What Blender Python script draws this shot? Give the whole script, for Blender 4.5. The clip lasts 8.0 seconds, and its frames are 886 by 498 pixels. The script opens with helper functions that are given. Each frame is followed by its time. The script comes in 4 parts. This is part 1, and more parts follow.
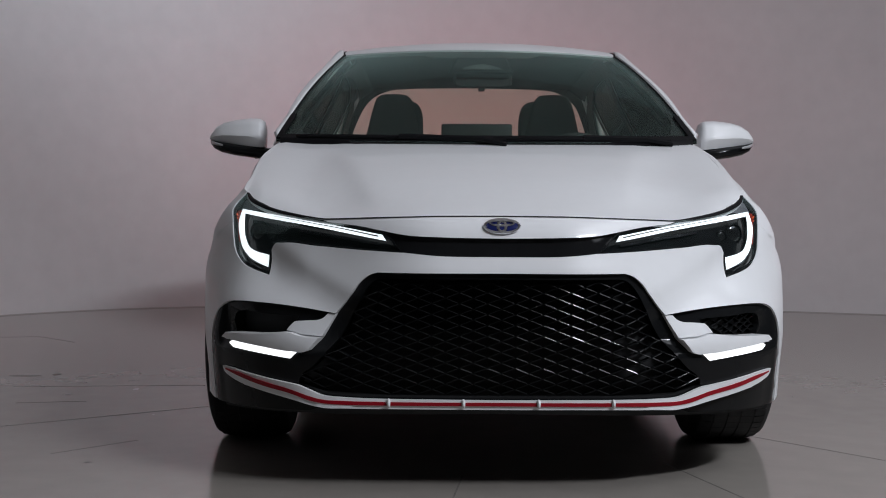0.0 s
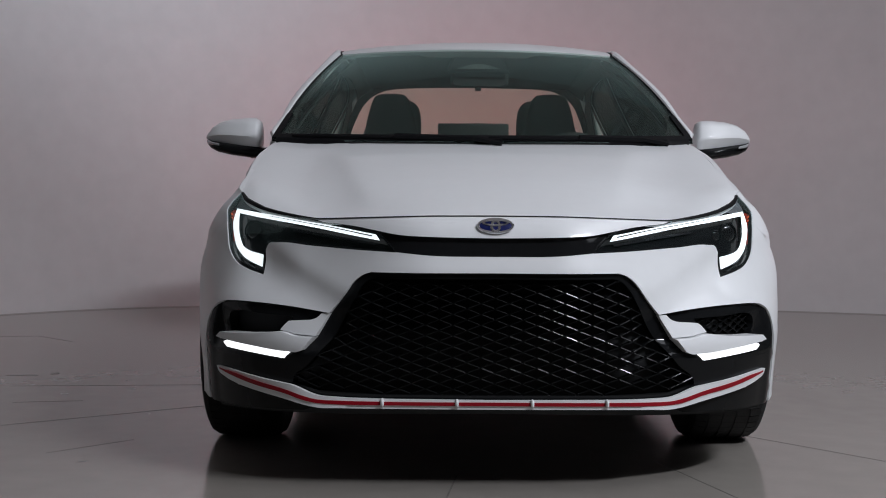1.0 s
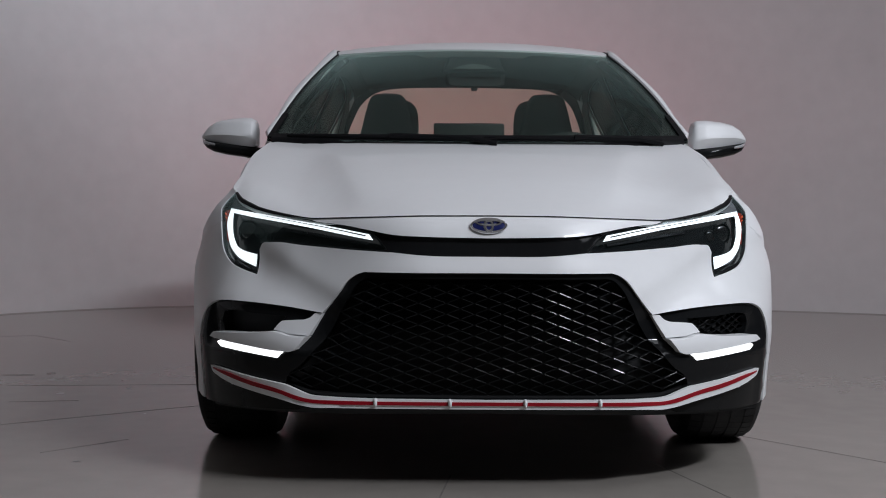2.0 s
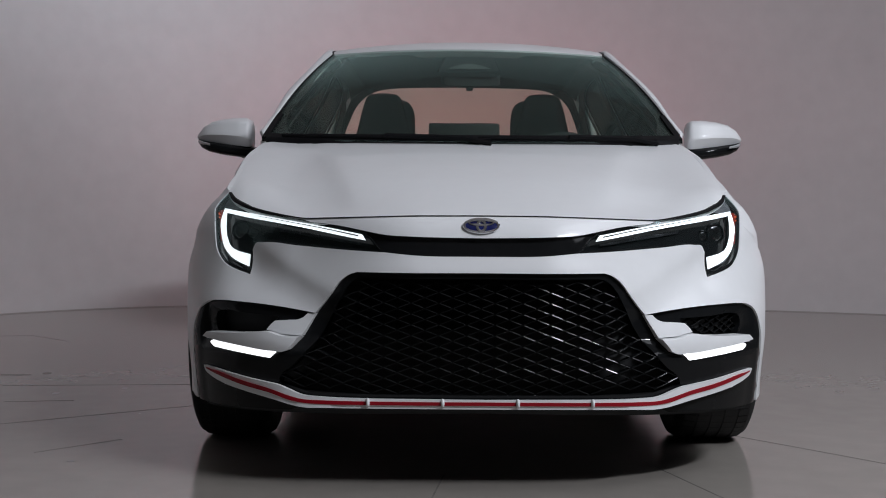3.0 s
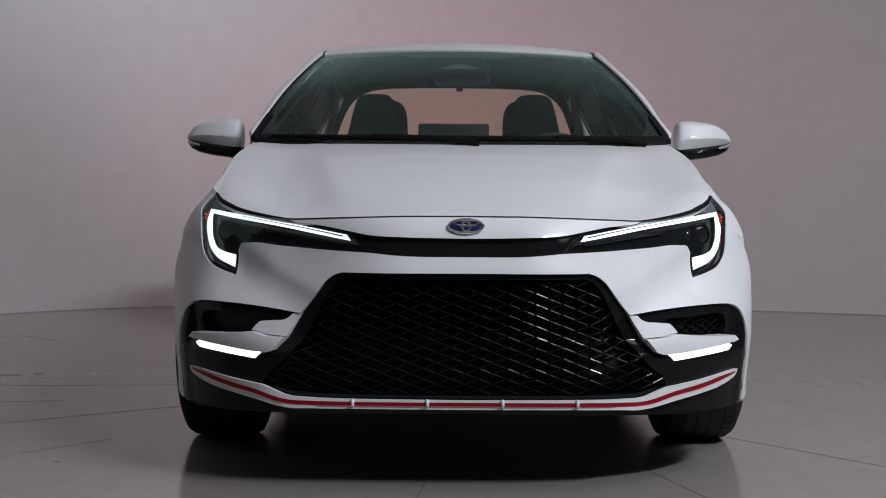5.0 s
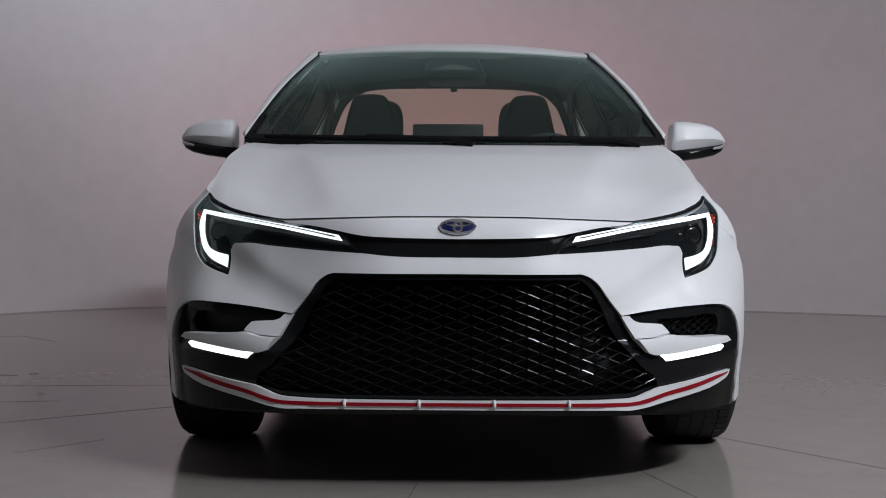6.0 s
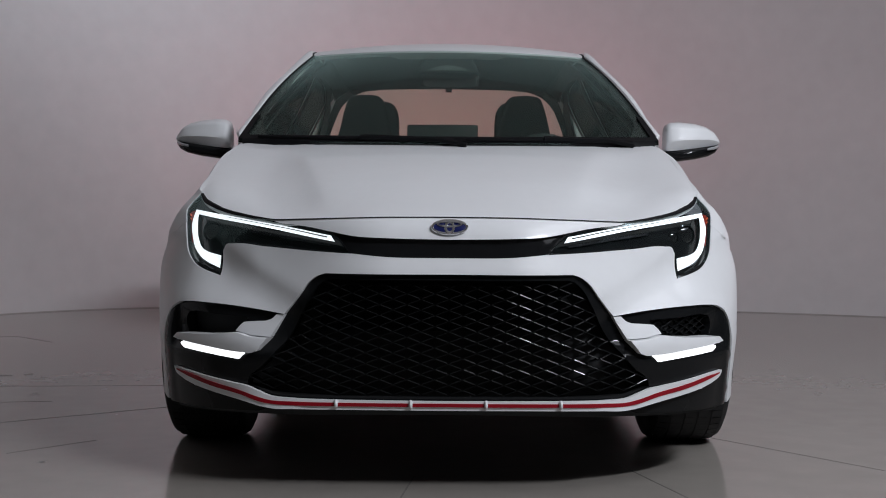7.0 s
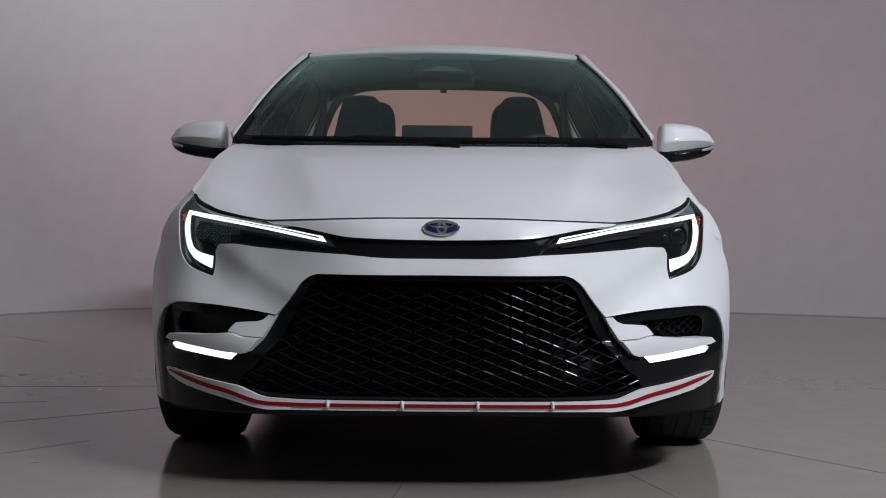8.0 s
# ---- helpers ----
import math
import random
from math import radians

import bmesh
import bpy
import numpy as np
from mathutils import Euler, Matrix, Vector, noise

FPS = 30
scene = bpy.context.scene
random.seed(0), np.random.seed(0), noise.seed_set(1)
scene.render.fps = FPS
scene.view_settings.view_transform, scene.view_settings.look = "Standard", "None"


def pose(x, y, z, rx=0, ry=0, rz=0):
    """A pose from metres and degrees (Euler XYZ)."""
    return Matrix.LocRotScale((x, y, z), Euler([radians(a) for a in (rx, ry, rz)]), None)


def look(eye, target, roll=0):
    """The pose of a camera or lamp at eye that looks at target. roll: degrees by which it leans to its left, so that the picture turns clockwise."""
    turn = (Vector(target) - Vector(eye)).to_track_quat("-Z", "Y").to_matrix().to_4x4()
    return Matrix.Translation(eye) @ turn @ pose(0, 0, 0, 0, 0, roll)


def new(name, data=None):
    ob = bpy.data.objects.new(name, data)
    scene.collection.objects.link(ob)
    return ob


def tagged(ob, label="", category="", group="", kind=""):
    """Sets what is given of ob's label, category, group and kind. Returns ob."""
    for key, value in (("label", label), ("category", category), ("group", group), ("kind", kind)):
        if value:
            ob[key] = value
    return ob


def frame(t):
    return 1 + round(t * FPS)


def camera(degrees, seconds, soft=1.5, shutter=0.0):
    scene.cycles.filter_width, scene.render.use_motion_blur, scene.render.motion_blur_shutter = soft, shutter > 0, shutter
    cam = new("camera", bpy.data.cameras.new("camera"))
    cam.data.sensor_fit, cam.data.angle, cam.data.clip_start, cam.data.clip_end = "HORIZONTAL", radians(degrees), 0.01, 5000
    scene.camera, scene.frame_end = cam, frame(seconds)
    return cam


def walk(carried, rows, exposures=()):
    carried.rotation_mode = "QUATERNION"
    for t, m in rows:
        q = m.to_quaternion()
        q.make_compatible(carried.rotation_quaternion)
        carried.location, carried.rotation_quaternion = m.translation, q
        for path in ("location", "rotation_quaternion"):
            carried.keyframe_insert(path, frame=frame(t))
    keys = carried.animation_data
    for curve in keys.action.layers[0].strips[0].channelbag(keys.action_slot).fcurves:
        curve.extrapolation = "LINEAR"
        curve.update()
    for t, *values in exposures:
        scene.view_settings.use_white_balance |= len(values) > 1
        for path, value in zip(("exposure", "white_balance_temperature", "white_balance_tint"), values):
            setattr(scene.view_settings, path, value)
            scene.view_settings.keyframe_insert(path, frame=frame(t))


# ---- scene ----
from mathutils.geometry import delaunay_2d_cdt

cam = camera(37.6, 8.0, soft=1.0)
PATH = [
    (0, (-0.1673, -3.3314, 0.7619), (-0.1588, -1.3326, 0.6911), 0.330),
    (0.5, (-0.1557, -3.3313, 0.7623), (-0.1492, -1.3326, 0.6911), 0.338),
    (1, (-0.1444, -3.3313, 0.7626), (-0.1396, -1.3326, 0.6910), 0.344),
    (1.5, (-0.1335, -3.3315, 0.7628), (-0.1299, -1.3328, 0.6910), 0.349),
    (2.25, (-0.1175, -3.3319, 0.7632), (-0.1152, -1.3332, 0.6911), 0.354),
    (3, (-0.1019, -3.3324, 0.7635), (-0.1004, -1.3337, 0.6913), 0.359),
    (3.5, (-0.0916, -3.3328, 0.7636), (-0.0904, -1.3341, 0.6915), 0.362),
    (4, (-0.0814, -3.3332, 0.7638), (-0.0803, -1.3345, 0.6917), 0.366),
    (4.5, (-0.0712, -3.3336, 0.7639), (-0.0702, -1.3349, 0.6920), 0.370),
    (5.25, (-0.0558, -3.3342, 0.7640), (-0.0547, -1.3355, 0.6925), 0.380),
    (6, (-0.0402, -3.3347, 0.7641), (-0.0390, -1.3360, 0.6931), 0.394),
    (6.5, (-0.0295, -3.3350, 0.7642), (-0.0284, -1.3362, 0.6936), 0.406),
    (7, (-0.0187, -3.3351, 0.7642), (-0.0176, -1.3364, 0.6941), 0.421),
    (7.5, (-0.0075, -3.3352, 0.7642), (-0.0067, -1.3364, 0.6947), 0.440),
    (8, (0.0040, -3.3351, 0.7643), (0.0043, -1.3363, 0.6953), 0.461),
]
walk(cam, [(t, look(eye, target, roll)) for t, eye, target, roll in PATH])


# ---- world, lights ----
world = bpy.data.worlds.new("studio_dark")
world.use_nodes = True
world.node_tree.nodes["Background"].inputs[0].default_value = (0.8, 0.9, 1.0, 1)
world.node_tree.nodes["Background"].inputs[1].default_value = 0.06
scene.world = world


def area(name, eye, target, w, h, watts, colour=(1, 1, 1), spread=180):
    lamp = bpy.data.lights.new(name, "AREA")
    lamp.shape, lamp.size, lamp.size_y, lamp.energy, lamp.color, lamp.spread = "RECTANGLE", w, h, watts, colour, radians(spread)
    ob = new(name, lamp)
    ob.matrix_world = look(eye, target)
    return ob


area("key_light", (3.2, -2.98, 4.2), (0.0, 0.4, 0.4), 1.6, 0.14, 114, (0.94, 0.975, 1.065), 150)
area("overhead_light", (3.7, -0.9, 5.4), (1.6, 0.0, 0.5), 4.4, 5.2, 162, (0.94, 0.975, 1.065), 130)
area("wall_light", (3.6, 3.7, 5.3), (0.2, 6.2, 2.4), 1.6, 0.8, 7.6, (0.88, 0.97, 1.1))
area("wall_light", (-3.3, 2.6, 2.9), (-2.0, 5.8, 2.75), 1.2, 0.8, 8.2, (0.9, 0.97, 1.08), 72)
area("red_light", (-0.6, 4.85, 1.0), (-0.7, 6.2, 1.75), 0.6, 0.3, 2.3, (1.0, 0.2, 0.26), 165)
area("red_light", (0.6, 4.85, 1.0), (0.7, 6.2, 1.75), 0.6, 0.3, 2.3, (1.0, 0.2, 0.26), 165)
area("red_light", (-3.7, 2.5, 1.0), (-2.4, 5.6, 1.0), 0.3, 0.3, 3.0, (1.0, 0.2, 0.26))
area("red_light", (4.5, 4.0, 1.3), (3.0, 5.6, 1.3), 0.3, 0.3, 3.4, (1.0, 0.2, 0.26))

# ---- materials ----


def material(name, colour, rough=0.5, metal=0.0, coat=0.0, vary=0.0, scale=8.0, bump=0.0, bump_scale=200.0, spec=0.5, emit=None, power=0.0, coat_rough=0.03):
    """A surface with its colour broken at two scales, and a fine relief."""
    m = bpy.data.materials.new(name)
    m.use_nodes = True
    nt = m.node_tree
    b = nt.nodes["Principled BSDF"]
    b.inputs["Base Color"].default_value = (*colour, 1)
    b.inputs["Roughness"].default_value, b.inputs["Metallic"].default_value = rough, metal
    b.inputs["Coat Weight"].default_value, b.inputs["Coat Roughness"].default_value = coat, coat_rough
    b.inputs["Specular IOR Level"].default_value = spec
    if emit:
        b.inputs["Emission Color"].default_value, b.inputs["Emission Strength"].default_value = (*emit, 1), power
    pos = nt.nodes.new("ShaderNodeNewGeometry").outputs["Position"]
    if vary:
        big, small = nt.nodes.new("ShaderNodeTexNoise"), nt.nodes.new("ShaderNodeTexNoise")
        big.inputs["Scale"].default_value, small.inputs["Scale"].default_value = scale, scale * 9
        big.inputs["Detail"].default_value = small.inputs["Detail"].default_value = 4
        add = nt.nodes.new("ShaderNodeMath")
        add.operation = "ADD"
        ramp = nt.nodes.new("ShaderNodeMapRange")
        ramp.inputs["From Min"].default_value, ramp.inputs["From Max"].default_value = 0.6, 1.4
        ramp.inputs["To Min"].default_value, ramp.inputs["To Max"].default_value = 1 - vary, 1 + vary
        mul = nt.nodes.new("ShaderNodeVectorMath")
        mul.operation = "SCALE"
        mul.inputs[0].default_value = colour
        for n in (big, small):
            nt.links.new(pos, n.inputs["Vector"])
        nt.links.new(big.outputs["Fac"], add.inputs[0])
        nt.links.new(small.outputs["Fac"], add.inputs[1])
        nt.links.new(add.outputs[0], ramp.inputs["Value"])
        nt.links.new(ramp.outputs[0], mul.inputs["Scale"])
        nt.links.new(mul.outputs[0], b.inputs["Base Color"])
        rr = nt.nodes.new("ShaderNodeMapRange")
        rr.inputs["From Min"].default_value, rr.inputs["From Max"].default_value = 0.6, 1.4
        rr.inputs["To Min"].default_value, rr.inputs["To Max"].default_value = rough * (1 - vary), rough * (1 + vary)
        nt.links.new(add.outputs[0], rr.inputs["Value"])
        nt.links.new(rr.outputs[0], b.inputs["Roughness"])
    if bump:
        fine, rise = nt.nodes.new("ShaderNodeTexNoise"), nt.nodes.new("ShaderNodeBump")
        fine.inputs["Scale"].default_value = bump_scale
        rise.inputs["Strength"].default_value, rise.inputs["Distance"].default_value = bump, 0.001
        nt.links.new(pos, fine.inputs["Vector"])
        nt.links.new(fine.outputs["Fac"], rise.inputs["Height"])
        nt.links.new(rise.outputs[0], b.inputs["Normal"])
    return m


def glass(name, colour, gloss=0.03, glance=0.6):
    """A clear pane: tinted see-through with a mirror gloss that grows at a glance."""
    m = bpy.data.materials.new(name)
    m.use_nodes = True
    nt = m.node_tree
    nt.nodes.remove(nt.nodes["Principled BSDF"])
    clear, shine, mix, face, power, scale = (nt.nodes.new("ShaderNode" + k) for k in ("BsdfTransparent", "BsdfGlossy", "MixShader", "LayerWeight", "Math", "MapRange"))
    shine.inputs["Color"].default_value = (0.7, 1.0, 0.96, 1)
    clear.inputs[0].default_value, shine.inputs["Roughness"].default_value = (*colour, 1), 0.01
    power.operation = "POWER"
    power.inputs[1].default_value = 5.0
    face.inputs["Blend"].default_value = 0.5
    scale.inputs["To Min"].default_value, scale.inputs["To Max"].default_value = gloss, glance
    nt.links.new(face.outputs["Facing"], power.inputs[0])
    nt.links.new(power.outputs[0], scale.inputs["Value"])
    nt.links.new(scale.outputs[0], mix.inputs[0])
    nt.links.new(clear.outputs[0], mix.inputs[1])
    nt.links.new(shine.outputs[0], mix.inputs[2])
    nt.links.new(mix.outputs[0], nt.nodes["Material Output"].inputs["Surface"])
    return m


PAINT = material("white_paint", (0.79, 0.80, 0.81), 0.4, coat=0.3, vary=0.015, scale=3, spec=0.25, coat_rough=0.09)
GLOSS_BLACK = material("gloss_black", (0.012, 0.012, 0.0125), 0.12, coat=0.2, vary=0.1, scale=5)
MASK_BLACK = material("mask_black", (0.009, 0.0095, 0.0102), 0.07, vary=0.1, scale=6, spec=0.17)
GRILLE = material("grille_black", (0.008, 0.0084, 0.009), 0.15, vary=0.12, scale=30, spec=0.2)
SIGNAL = material("signal_lens", (0.4, 0.41, 0.42), 0.15, coat=0.8, vary=0.1, scale=60)
SATIN_BLACK = material("satin_black", (0.007, 0.007, 0.008), 0.5, spec=0.09, vary=0.15, scale=20, bump=0.2, bump_scale=900)
DARK = material("dark_plastic", (0.034, 0.035, 0.036), 0.75, spec=0.15, vary=0.2, scale=10)
UNDER = material("underbody_plastic", (0.045, 0.045, 0.047), 0.7, vary=0.2, scale=8)
RUBBER = material("tyre_rubber", (0.012, 0.012, 0.013), 0.75, vary=0.2, scale=25, bump=0.3, bump_scale=600)
CHROME = material("chrome", (0.75, 0.76, 0.78), 0.15, 1.0, vary=0.05)
RIM = material("dark_alloy", (0.05, 0.05, 0.055), 0.3, 0.9, vary=0.1)
RED = material("red_stripe", (0.28, 0.005, 0.014), 0.4, spec=0.25, vary=0.05, scale=10)
AMBER = material("red_reflector", (0.3, 0.03, 0.015), 0.2, coat=0.8, vary=0.2, scale=60, emit=(1.0, 0.1, 0.05), power=0.05)
# emission stands in for the orange glints of the side marker
GLINT = material("marker_glint", (0.6, 0.1, 0.04), 0.2, coat=0.6, emit=(1.0, 0.2, 0.09), power=0.3)
BADGE_BLUE = material("badge_blue", (0.008, 0.014, 0.09), 0.2, coat=1.0, vary=0.1, scale=40)
LED = material("led_white", (0.9, 0.9, 0.9), 0.3, emit=(0.95, 0.98, 1.0), power=1.25)
REFLECTOR = material("lamp_reflector", (0.03, 0.031, 0.034), 0.25, 0.6, vary=0.2, scale=30)
BEZEL = material("lamp_bezel", (0.16, 0.165, 0.175), 0.4, vary=0.1, scale=30)
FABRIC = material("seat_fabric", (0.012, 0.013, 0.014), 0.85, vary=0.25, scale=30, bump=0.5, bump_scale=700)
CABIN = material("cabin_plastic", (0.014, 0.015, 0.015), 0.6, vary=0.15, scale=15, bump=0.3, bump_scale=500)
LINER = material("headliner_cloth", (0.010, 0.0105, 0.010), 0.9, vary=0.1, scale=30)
SCREEN_GLASS = glass("windscreen_glass", (0.86, 0.9, 0.87), 0.058)
# salmon tint puts the red wall glow into the rear pane
REAR_GLASS = glass("glow_tinted_rear_glass", (0.99, 0.89, 0.83), 0.03)
SIDE_GLASS = glass("tinted_side_glass", (0.012, 0.016, 0.015), 0.03, 0.12)
LENS = glass("lamp_lens", (0.9, 0.92, 0.93), 0.035, 0.6)
QUARTER_GLASS = glass("quarter_glass", (0.88, 0.95, 0.92), 0.04, 0.2)
PALE = material("sensor_glass", (0.2, 0.22, 0.21), 0.4, vary=0.2, scale=60)

# ---- mesh helpers ----


def spline(pts, n=7):
    """A smooth open curve through a few points (chord-length tangents)."""
    p = np.array(pts, float)
    if len(p) < 3:
        return [tuple(q) for q in p]
    d = np.maximum(np.linalg.norm(np.diff(p, axis=0), axis=1), 1e-6)
    slope = np.diff(p, axis=0) / d[:, None]
    tan = np.empty_like(p)
    tan[0], tan[-1] = slope[0], slope[-1]
    tan[1:-1] = (slope[:-1] * d[1:, None] + slope[1:] * d[:-1, None]) / (d[1:] + d[:-1])[:, None]
    out = []
    for i in range(len(p) - 1):
        for t in np.arange(n) / n:
            a, b, c, e = 2 * t**3 - 3 * t**2 + 1, t**3 - 2 * t**2 + t, -2 * t**3 + 3 * t**2, t**3 - t**2
            out.append(tuple(a * p[i] + b * d[i] * tan[i] + c * p[i + 1] + e * d[i] * tan[i + 1]))
    return out + [tuple(p[-1])]


def both(half):
    """A closed outline from its right half, which begins and ends on the middle line."""
    return list(half) + [(-u, v) for u, v in reversed(half)]


def flip(outline):
    return [(-u, v) for u, v in reversed(outline)]


def clean(outline, step):
    """The outline with no double points and no edge longer than step."""
    pts = []
    for a in outline:
        if not pts or math.hypot(a[0] - pts[-1][0], a[1] - pts[-1][1]) > 4e-4:
            pts.append(a)
    if math.hypot(pts[0][0] - pts[-1][0], pts[0][1] - pts[-1][1]) < 4e-4:
        pts.pop()
    out = []
    for a, b in zip(pts, pts[1:] + pts[:1]):
        k = max(1, math.ceil(math.hypot(a[0] - b[0], a[1] - b[1]) / step))
        out += [(a[0] + (b[0] - a[0]) * i / k, a[1] + (b[1] - a[1]) * i / k) for i in range(k)]
    return np.array(out)


def inside(q, poly):
    """Which of the points q lie in the closed polygon."""
    a, b = poly, np.roll(poly, -1, 0)
    hit = np.zeros(len(q), bool)
    for (x0, y0), (x1, y1) in zip(a, b):
        if y0 != y1:
            cross = (y0 > q[:, 1]) != (y1 > q[:, 1])
            hit ^= cross & (q[:, 0] < (x1 - x0) * (q[:, 1] - y0) / (y1 - y0) + x0)
    return hit


def distance(q, poly):
    best = np.full(len(q), 9.0)
    for a, b in zip(poly, np.roll(poly, -1, 0)):
        e = b - a
        t = np.clip(((q - a) @ e) / max(e @ e, 1e-12), 0, 1)
        best = np.minimum(best, np.linalg.norm(q - a - t[:, None] * e, axis=1))
    return best


def link(name, me, mat, parent, label=""):
    me.materials.append(mat)
    ob = new(name, me)
    ob.parent = parent
    return tagged(ob, label)


def part(name, bm, mat, parent, label="", flat=False):
    """Links a bmesh as one mesh object under a thing or a part."""
    me = bpy.data.meshes.new(name)
    bmesh.ops.recalc_face_normals(bm, faces=bm.faces)
    bm.to_mesh(me)
    bm.free()
    if not flat:
        me.shade_smooth()
        me.set_sharp_from_angle(angle=radians(40))
    return link(name, me, mat, parent, label)


def panel(name, outline, form, mat, parent, holes=(), step=0.03, thick=0.016, off=0.0, edge=0.0015, label="", creases=()):
    """A pressed sheet: the outline (with holes, and with mesh edges along creases) in the two ways of a form(u, v, off), laid on it with rolled edges and a thickness."""
    loops = [clean(outline, step)] + [clean(h, step) for h in holes]
    pts, ring = np.concatenate(loops), []
    k = 0
    for lp in loops:
        ring += [(k + i, k + (i + 1) % len(lp)) for i in range(len(lp))]
        k += len(lp)
    lo, hi = pts.min(0), pts.max(0)
    gu, gv = np.meshgrid(np.arange(lo[0] + step / 2, hi[0], step), np.arange(lo[1] + step / 2, hi[1], step))
    gv = gv + (np.arange(gu.shape[1]) % 2)[None, :] * step * 0.01
    grid = np.stack([gu.ravel(), gv.ravel()], -1)
    if len(grid):
        ok = inside(grid, loops[0])
        for h in loops[1:]:
            ok &= ~inside(grid, h)
        grid = grid[ok]
    for lp in loops:
        if len(grid):
            grid = grid[distance(grid, lp) > step * 0.35]
    for line in creases:
        a = np.array(line, float)
        run = np.concatenate([[0], np.cumsum(np.linalg.norm(np.diff(a, axis=0), axis=1))])
        even = np.linspace(0, run[-1], max(2, int(run[-1] / step)))
        pl = np.stack([np.interp(even, run, a[:, 0]), np.interp(even, run, a[:, 1])], -1)
        pl = pl[inside(pl, loops[0]) & (distance(pl, loops[0]) > step * 0.4)]
        near = np.min(np.linalg.norm(grid[:, None] - pl[None], axis=2), axis=1)
        grid = grid[near > step * 0.55]
        ring += [(len(pts) + i, len(pts) + i + 1) for i in range(len(pl) - 1)]
        pts = np.concatenate([pts, pl])
    allp = np.concatenate([pts, grid]) if len(grid) else pts
    res = delaunay_2d_cdt([Vector(p) for p in allp], ring, [], 0, 1e-7)
    uv = np.array([tuple(v) for v in res[0]])
    tris = np.array([f for f in res[2] if len(f) == 3])
    mid = uv[tris].mean(1)
    keep = inside(mid, loops[0])
    for h in loops[1:]:
        keep &= ~inside(mid, h)
    tris = tris[keep]
    n = len(uv)
    count = {}
    for t in tris:
        for a, b in ((t[0], t[1]), (t[1], t[2]), (t[2], t[0])):
            count[(a, b)] = count.get((a, b), 0) + 1
    rim = [(a, b) for a, b in count if (b, a) not in count]
    border = np.zeros(n, bool)
    for a, b in rim:
        border[a] = border[b] = True
    u, v, h = uv[:, 0], uv[:, 1], 1e-3
    fu, fv = form(u + h, v, off) - form(u - h, v, off), form(u, v + h, off) - form(u, v - h, off)
    nor = np.cross(fu, fv)
    nor /= np.maximum(np.linalg.norm(nor, axis=1), 1e-12)[:, None]
    out = form(u, v, off + 0.002) - form(u, v, off - 0.002)
    turn = np.sign((nor * out).sum(1))
    turn[turn == 0] = 1
    nor *= turn[:, None]
    if np.median(turn) < 0:
        tris = tris[:, ::-1]
        rim = [(b, a) for a, b in rim]
    top = form(u, v, off - edge * border)
    back = form(u, v, off - thick)
    faces = tris.tolist() + (tris[:, ::-1] + n).tolist() + [(a, a + n, b + n, b) for a, b in rim]
    me = bpy.data.meshes.new(name)
    me.from_pydata(np.concatenate([top, back]).tolist(), [], faces)
    me.shade_smooth()
    me.update()
    split = np.zeros((len(me.loops), 3))
    nt = len(tris)
    split[: nt * 3] = nor[np.array(tris).ravel()]
    for poly in me.polygons[nt:]:
        for li in poly.loop_indices:
            split[li] = poly.normal
    me.normals_split_custom_set(split.tolist())
    return link(name, me, mat, parent, label)


def box(bm, lo, hi, bevel=0.0, seg=2):
    made = bmesh.ops.create_cube(bm, size=1.0)["verts"]
    lo, hi = Vector(lo), Vector(hi)
    for v in made:
        v.co = Vector([(lo[i] + hi[i]) / 2 + v.co[i] * (hi[i] - lo[i]) for i in range(3)])
    if bevel:
        bmesh.ops.bevel(bm, geom=list({e for v in made for e in v.link_edges}), offset=bevel, segments=seg, affect="EDGES", profile=0.5)
    return bm


def rings(bm, loops, cap=True, close=False):
    """A skin over rings of equal length."""
    rows = [[bm.verts.new(p) for p in lp] for lp in loops]
    pairs = list(zip(rows, rows[1:])) + ([(rows[-1], rows[0])] if close else [])
    for a, b in pairs:
        for i in range(len(a)):
            j = (i + 1) % len(a)
            bm.faces.new((a[i], a[j], b[j], b[i]))
    if cap and not close:
        bm.faces.new(rows[0][::-1])
        bm.faces.new(rows[-1])
    return bm


def squircle(n, rx, ry, p=3.0):
    """A rounded outline in two ways, n points."""
    out = []
    for i in range(n):
        a = 2 * math.pi * i / n
        c, s = math.cos(a), math.sin(a)
        out.append((rx * math.copysign(abs(c) ** (2 / p), c), ry * math.copysign(abs(s) ** (2 / p), s)))
    return out


def tube(bm, pts, r, n=8):
    """A round rod along a few points."""
    pts = [Vector(p) for p in pts]
    loops = []
    for i, p in enumerate(pts):
        t = (pts[min(i + 1, len(pts) - 1)] - pts[max(i - 1, 0)]).normalized()
        s = t.cross(Vector((0.13, 0.31, 1))).normalized()
        q = t.cross(s)
        loops.append([p + (s * math.cos(2 * math.pi * k / n) + q * math.sin(2 * math.pi * k / n)) * r for k in range(n)])
    return rings(bm, loops)

# ---- the body's form ----
def smooth(a, b, t):
    t = np.clip((np.asarray(t, float) - a) / (b - a), 0, 1)
    return t * t * (3 - 2 * t)


def table(zs, ds, soft=0.022):
    """A soft curve through a short table, as a function of z."""
    grid = np.linspace(-0.2, 1.8, 2001)
    k = np.exp(-0.5 * (np.arange(-100, 101) * 0.001 / soft) ** 2)
    raw = np.interp(np.pad(grid, 100, mode="edge"), zs, ds)
    vals = np.convolve(raw, k / k.sum(), mode="valid")
    return lambda z: np.interp(z, grid, vals)


LONG, HALF = 4.63, 0.875
NOSE, TAIL = 0.50, 0.42


